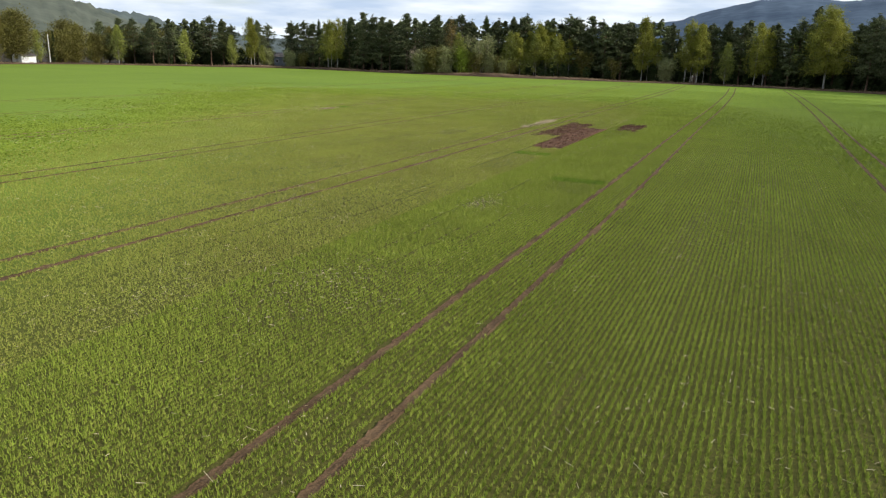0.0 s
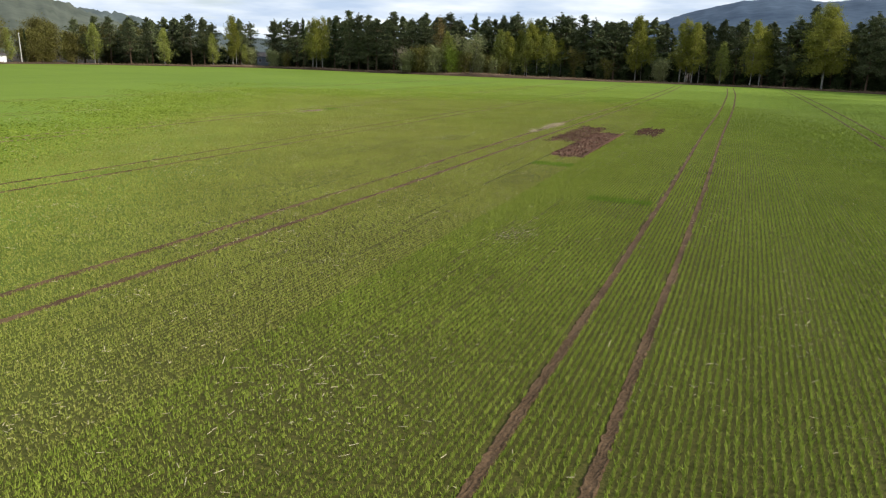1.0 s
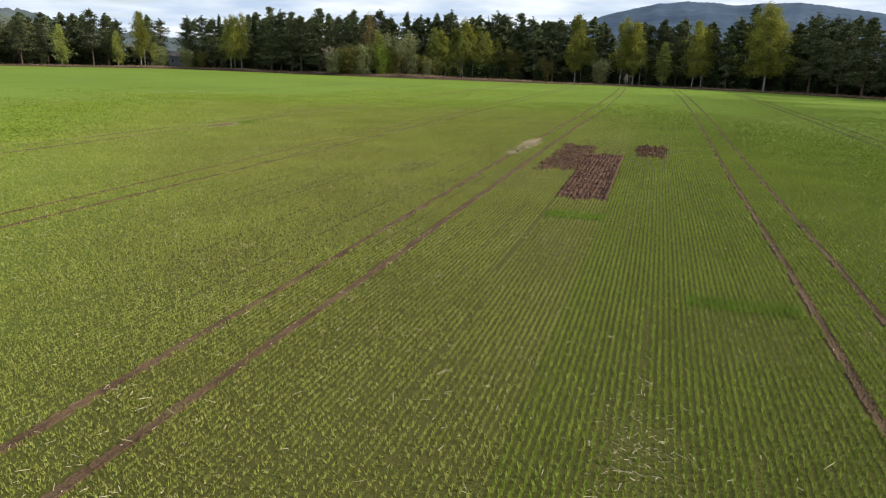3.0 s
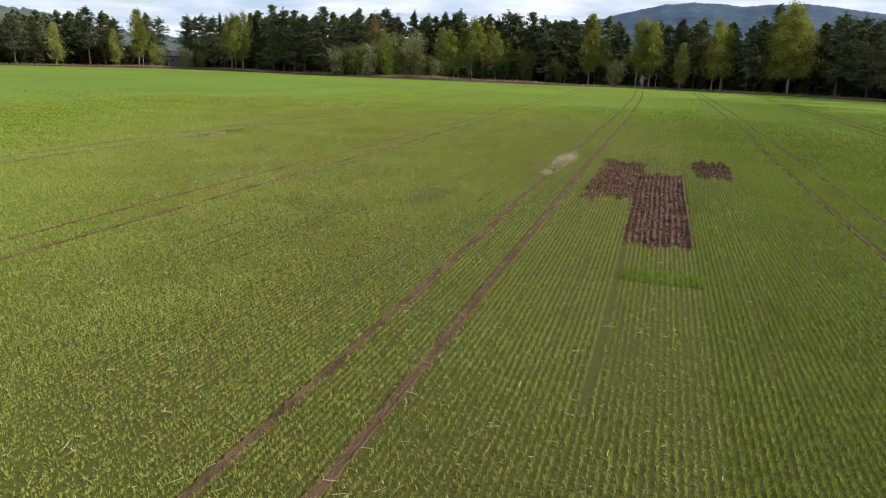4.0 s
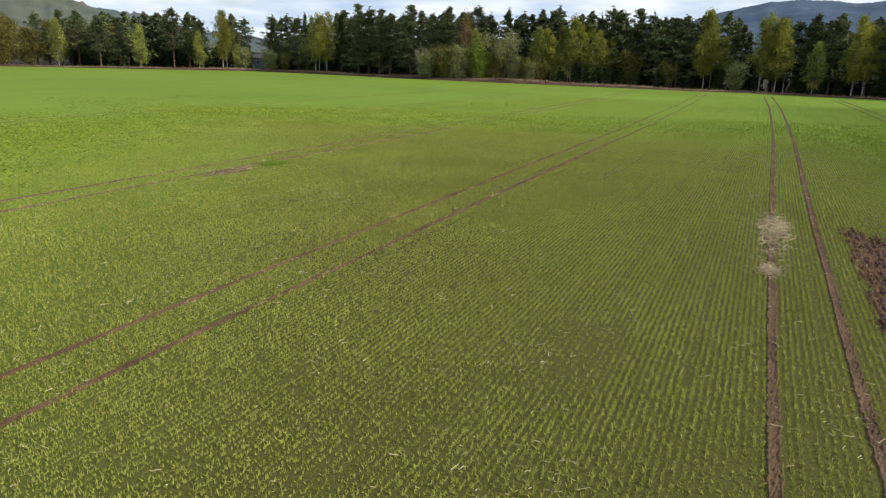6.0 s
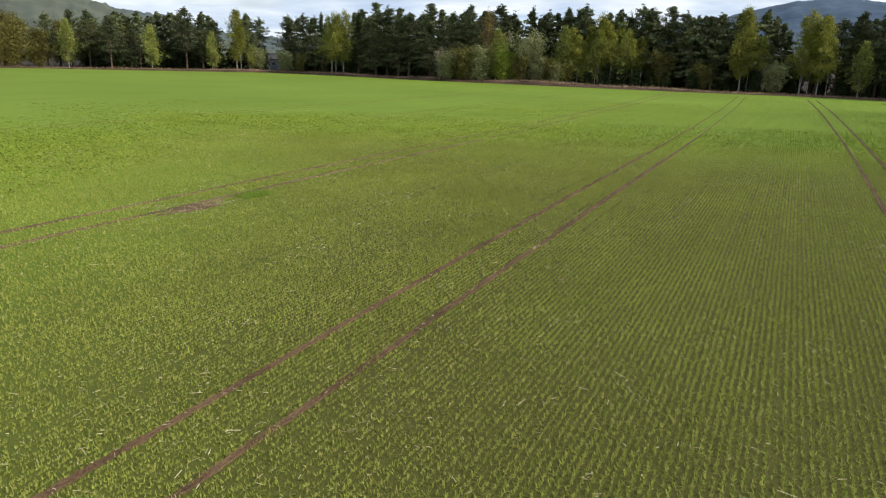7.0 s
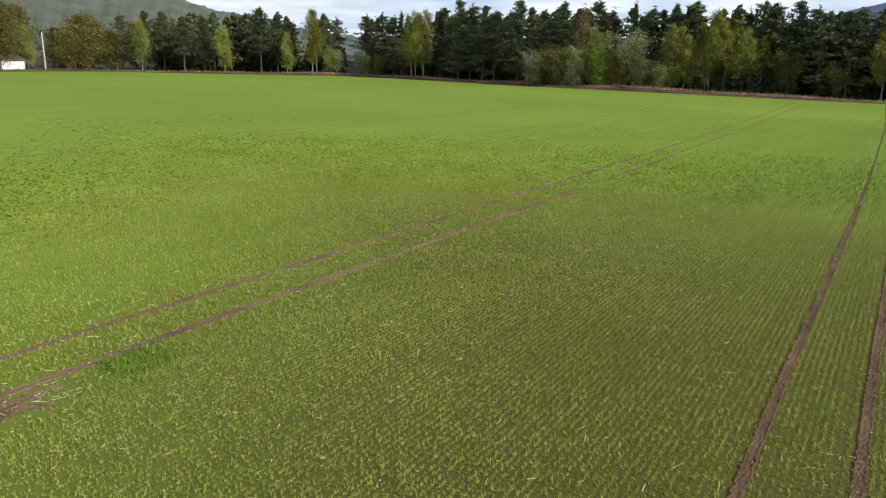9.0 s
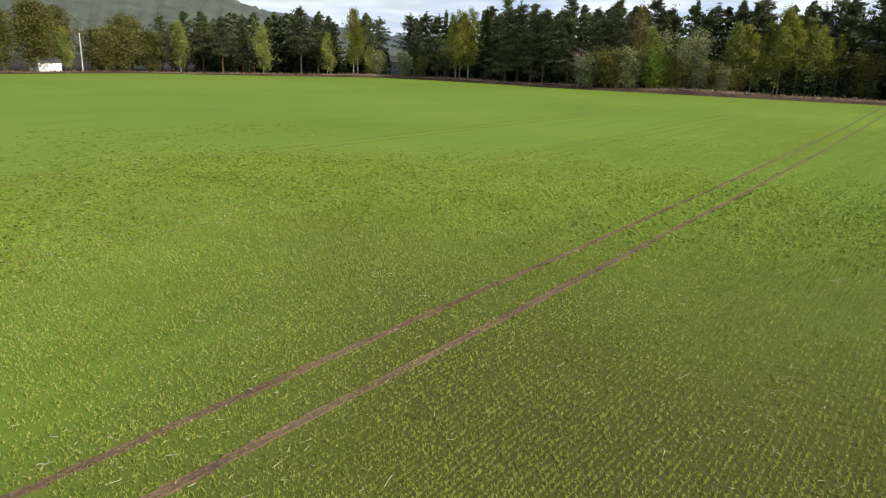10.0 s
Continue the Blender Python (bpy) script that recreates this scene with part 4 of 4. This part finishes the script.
for k, x, y, h in ((1, -7.3, 217.9, 7.3), (0, -4.4, 218.0, 7.0), (2, 4.3, 218.1, 6.7), (1, 12.5, 218.2, 6.0), (1, 38.1, 216, 8.2), (0, -62.8, 241.2, 6.1), (2, 2.0, 217.2, 8.0), (1, -9.8, 218.8, 5.5), (0, 14.5, 217.2, 5.0), (0, -54.5, 237.5, 5.5), (1, -50, 236.5, 5.0), (0, -10.8, 217.6, 6.4), (1, -6.0, 217.2, 7.8), (0, -2.6, 217.8, 8.2), (1, 6.2, 217.4, 6.6), (0, 10.2, 217.6, 6.2), (1, 16.8, 217.5, 5.6), (1, 46, 211.5, 6.0), (0, 60, 207, 6.5)):
    plant(bushes[k], x, y, h, 1.12, group="bushes of the wood edge")
for k, x, y, h, w in ((0, -117.5, 193.8, 13.2, 1.0), (0, -121, 188, 11.3, 1.0), (1, -112.3, 212.2, 9.2, 1.15), (1, -113.5, 208, 8.0, 1.0), (0, -124, 201, 12.0, 1.1), (1, -118, 213, 9.0, 1.2), (1, -124, 180, 9.0, 1.0), (0, -110, 229, 10.5, 1.0), (1, -105.5, 233, 11, 1.0), (0, -117, 222, 11, 1.0), (0, -129, 212, 13, 1.0), (1, -100, 238, 11, 1.0), (0, -123, 228, 12, 1.1), (1, -109, 219, 8.5, 0.9)):
    plant(broad[k], x, y, h, w, group="leafy trees by the shed")
plant(spruces[1], -114.8, 206.3, 9.2, 0.7, group="spruces of the wood")

# the wood behind the front rank
line = smooth_line(EDGE[3:], 4.6)
for rank, (back, thin) in enumerate(((13, 0.95), (18, 0.95), (24, 0.9), (31, 0.85), (39, 0.8))):
    t = np.gradient(line, axis=0)
    t /= np.linalg.norm(t, axis=1)[:, None]
    for (x, y), (tx, ty) in zip(line, t):
        if tree_rng.random() > thin:
            continue
        b = back + tree_rng.uniform(-2.2, 2.2)
        px, py = x - ty * b + tree_rng.uniform(-1.8, 1.8), y + tx * b + tree_rng.uniform(-1.8, 1.8)
        if abs(px + 2 + (py - 30) * 0.265) < 3.6:
            continue
        h = tree_rng.uniform(14.4, 17.6) * (0.86 if px < -40 else 1.0)
        if rank in (1, 2) and tree_rng.random() < 0.45:
            plant(spruces[2], px, py, h * tree_rng.uniform(0.45, 0.9), 1.25, group="spruces of the wood")
        else:
            plant(back_pines[tree_rng.randrange(2)], px, py, h, 1.3, group="pines of the wood")


# young spruces closing the trunk space inside the wood
sapling = conifer("young_spruce", 112, 6, 0.09, 0.02, 1.9, CONE_SHAPE, 0.30, 34, 7, M_PBARK, M_SPRUCE, "young dark spruce in the shade of pines", puffs=4, dead=0, size=(0.2, 0.5), puff=(0.5, 0.5, 0.35))
HEIGHTS[sapling] = 6
near_line = smooth_line(EDGE[3:], 3.3)
t = np.gradient(near_line, axis=0)
t /= np.linalg.norm(t, axis=1)[:, None]
for back, lo, hi in ((11, 2.5, 4.5), (14, 3.0, 5.5), (17, 3.5, 6.5), (24, 4.5, 7.5), (33, 5.0, 8.0)):
    for (x, y), (tx, ty) in zip(near_line, t):
        if tree_rng.random() > 0.95:
            continue
        b = back + tree_rng.uniform(-2.5, 2.5)
        px, py = x - ty * b, y + tx * b
        if abs(px + 2 + (py - 30) * 0.265) < 3.2:
            continue
        plant(sapling, px, py, tree_rng.uniform(lo, hi), tree_rng.uniform(1.2, 1.6), group="young spruces in the wood")


# ---------------------------------------------------------------- shed, pole, house behind the trees
def shed(x, y, turn):
    top = new("shed")
    top.matrix_basis = pose(x, y, 0, 0, 0, turn)
    L, W, H, R = 5.0, 3.0, 2.1, 0.75
    bm = bmesh.new()
    box(bm, -L / 2, -W / 2, -0.05, L / 2, -W / 2 + 0.1, H)
    part("long_wall", bm_mesh("long_wall", bm, M_WALL), top)
    bm = bmesh.new()
    box(bm, -L / 2, W / 2 - 0.1, -0.05, L / 2, W / 2, H)
    part("long_wall", bm_mesh("long_wall", bm, M_WALL), top)
    for sx in (-1, 1):
        bm = bmesh.new()
        pts = [(-W / 2, -0.05), (W / 2, -0.05), (W / 2, H), (0, H + R), (-W / 2, H)]
        a = [bm.verts.new((sx * (L / 2 + 0.003), p, q)) for p, q in pts]
        b = [bm.verts.new((sx * (L / 2 - 0.1), p, q)) for p, q in pts]
        bm.faces.new(a), bm.faces.new(b[::-1])
        for i in range(5):
            j = (i + 1) % 5
            bm.faces.new((a[i], b[i], b[j], a[j]))
        bmesh.ops.recalc_face_normals(bm, faces=bm.faces)
        part("gable_wall", bm_mesh("gable_wall", bm, M_WALL), top)
    for sy in (-1, 1):
        bm = bmesh.new()
        run = math.hypot(W / 2 + 0.25, R + 0.12)
        box(bm, -L / 2 - 0.25, 0, 0, L / 2 + 0.25, run, 0.09, 0.02)
        tilt = math.atan2(R + 0.12, W / 2 + 0.25)
        bm.transform(Matrix.Translation((0, 0, H + R + 0.02)) @ Matrix.Diagonal((1, sy, 1, 1)) @ Matrix.Rotation(-tilt, 4, "X"))
        bmesh.ops.recalc_face_normals(bm, faces=bm.faces)
        part("roof_slope", bm_mesh("roof_slope", bm, M_ROOF), top)
    bm = bmesh.new()
    box(bm, -L / 2 - 0.05, -0.45, 0.05, -L / 2 - 0.01, 0.45, 1.9, 0.01)
    door = part("door", bm_mesh("door", bm, M_DOOR), top, "grey plank door")
    bm = bmesh.new()
    box(bm, -L / 2 - 0.09, 0.3, 0.95, -L / 2 - 0.05, 0.36, 1.1, 0.005)
    part("handle", bm_mesh("handle", bm, M_ROOF), door)
    for k in range(9):
        bm = bmesh.new()
        px = -L / 2 + 0.3 + k * 0.55
        box(bm, px - 0.03, -W / 2 - 0.03, 0, px + 0.03, -W / 2 - 0.003, H - 0.02, 0.004)
        part("batten", bm_mesh("batten", bm, M_WALL), top)
    tagged(top, "small white wooden shed with dark gable roof", "shed")


shed(-117.3, 195.6, 76)


def utility_pole(x, y, tall):
    top = new("utility_pole")
    top.location = (x, y, 0)
    part("pole", mesh_of("pole", *tubes([[(0, 0, -0.3, 0.16), (0, 0, tall * 0.5, 0.14), (0, 0, tall, 0.11)]], 8), M_POLE, True), top)
    bm = bmesh.new()
    box(bm, -0.09, -0.09, tall, 0.09, 0.09, tall + 0.06, 0.02)
    part("cap", bm_mesh("cap", bm, M_ROOF), top)
    tagged(top, "bare pale wooden pole beside the trees", "pole")


utility_pole(-113.6, 201.6, 7.9)


def far_house(x, y, turn):
    top = new("house")
    top.matrix_basis = pose(x, y, 0, 0, 0, turn)
    L, W, H, R = 4.6, 5.5, 3.2, 1.6
    bm = bmesh.new()
    box(bm, -L / 2, -W / 2, -0.2, L / 2, W / 2, H, 0.03)
    part("wall", bm_mesh("wall", bm, M_HOUSE), top)
    bm = bmesh.new()
    a = [bm.verts.new(p) for p in ((-L / 2 - 0.3, -W / 2 - 0.4, H + 0.004), (-L / 2 - 0.3, W / 2 + 0.4, H + 0.004), (-L / 2 - 0.3, 0, H + R))]
    b = [bm.verts.new(p) for p in ((L / 2 + 0.3, -W / 2 - 0.4, H + 0.004), (L / 2 + 0.3, W / 2 + 0.4, H + 0.004), (L / 2 + 0.3, 0, H + R))]
    bm.faces.new(a), bm.faces.new(b[::-1])
    for i in range(3):
        j = (i + 1) % 3
        bm.faces.new((a[i], b[i], b[j], a[j]))
    bmesh.ops.recalc_face_normals(bm, faces=bm.faces)
    part("roof", bm_mesh("roof", bm, M_ROOF), top)
    for px in (-1.2, 1.2):
        bm = bmesh.new()
        box(bm, px - 0.5, -W / 2 - 0.05, 1.2, px + 0.5, -W / 2 - 0.003, 2.4, 0.01)
        win = part("window", bm_mesh("window", bm, M_WALL), top)
        bm = bmesh.new()
        box(bm, px - 0.4, -W / 2 - 0.06, 1.3, px + 0.4, -W / 2 - 0.052, 2.3)
        part("pane", bm_mesh("pane", bm, M_ROOF), win)
    tagged(top, "pale house with shade-tinted walls glimpsed between birch trunks", "house")


far_house(-64.3, 266.0, 14)


# ---------------------------------------------------------------- hills
def hill(name, profile, near, crest, mat, seed, label, rough):
    """A wooded ridge: crest heights by bearing (degrees right of +y, degrees up), falling to the plain on the near side."""
    rng = np.random.default_rng(seed)
    az = np.arange(profile[0][0], profile[-1][0] + 0.01, 0.22)
    up = np.interp(az, *np.array(profile).T)
    rings = np.linspace(0, 1, 16)
    dist = near + (crest - near) * rings
    share = np.sin(rings * math.pi / 2) ** 1.3
    high = crest * np.tan(np.radians(up))[:, None] * share[None]
    n1 = np.array([[noise.noise(Vector((a * 0.9, r * 7.0, seed))) + 0.5 * noise.noise(Vector((a * 3.1, r * 21.0, seed))) for r in rings] for a in az])
    high = high + rough * n1 * np.minimum(share, 0.8)[None] * (0.35 + 0.65 * np.sin(rings * math.pi))[None] * 3 + rng.normal(size=high.shape) * rough * 0.22 * (rings > 0)
    high[:, 0] = -6
    a = np.radians(az)[:, None]
    v = np.stack([np.sin(a) * dist[None], np.cos(a) * dist[None] + 30, high], -1)
    back = v[:, -1:] * np.array([1.06, 1.06, 0.75])
    v = np.concatenate([v, back], 1)
    n, k = v.shape[:2]
    i = (np.arange(n - 1)[:, None] * k + np.arange(k - 1)[None]).ravel()
    tagged(new(name, mesh_of(name, v.reshape(-1, 3), np.stack([i, i + k, i + k + 1, i + 1], 1), mat, True)), label, "hill", kind="structure")


hill("backdrop_near_hill", [(-75, 4.0), (-55, 5.5), (-42, 5.2), (-36, 4.6), (-31, 3.9), (-29, 3.3), (-27.7, 2.7), (-26, 2.1), (-23, 1.4), (-19, 0.6), (-15, 0.1)], 420, 1500, M_HILL, 3, "steep forested hill rising behind the trees", 3.5)
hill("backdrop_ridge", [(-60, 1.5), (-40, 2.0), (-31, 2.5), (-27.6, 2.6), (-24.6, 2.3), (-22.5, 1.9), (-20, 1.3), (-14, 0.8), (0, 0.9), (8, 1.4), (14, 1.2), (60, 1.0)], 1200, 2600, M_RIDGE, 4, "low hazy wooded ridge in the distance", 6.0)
hill("backdrop_mountain", [(2, 0.6), (8, 1.7), (11.1, 2.3), (14.3, 2.7), (16.5, 2.9), (18.6, 3.6), (20.5, 4.0), (22, 4.3), (23.7, 4.45), (25.6, 4.4), (27.3, 4.2), (29.4, 4.35), (31.5, 4.4), (34, 4.1), (40, 3.2), (55, 2.0), (75, 1.5)], 1900, 4200, M_PEAK, 5, "broad forested mountain tinted blue-grey with distance haze", 3.0)
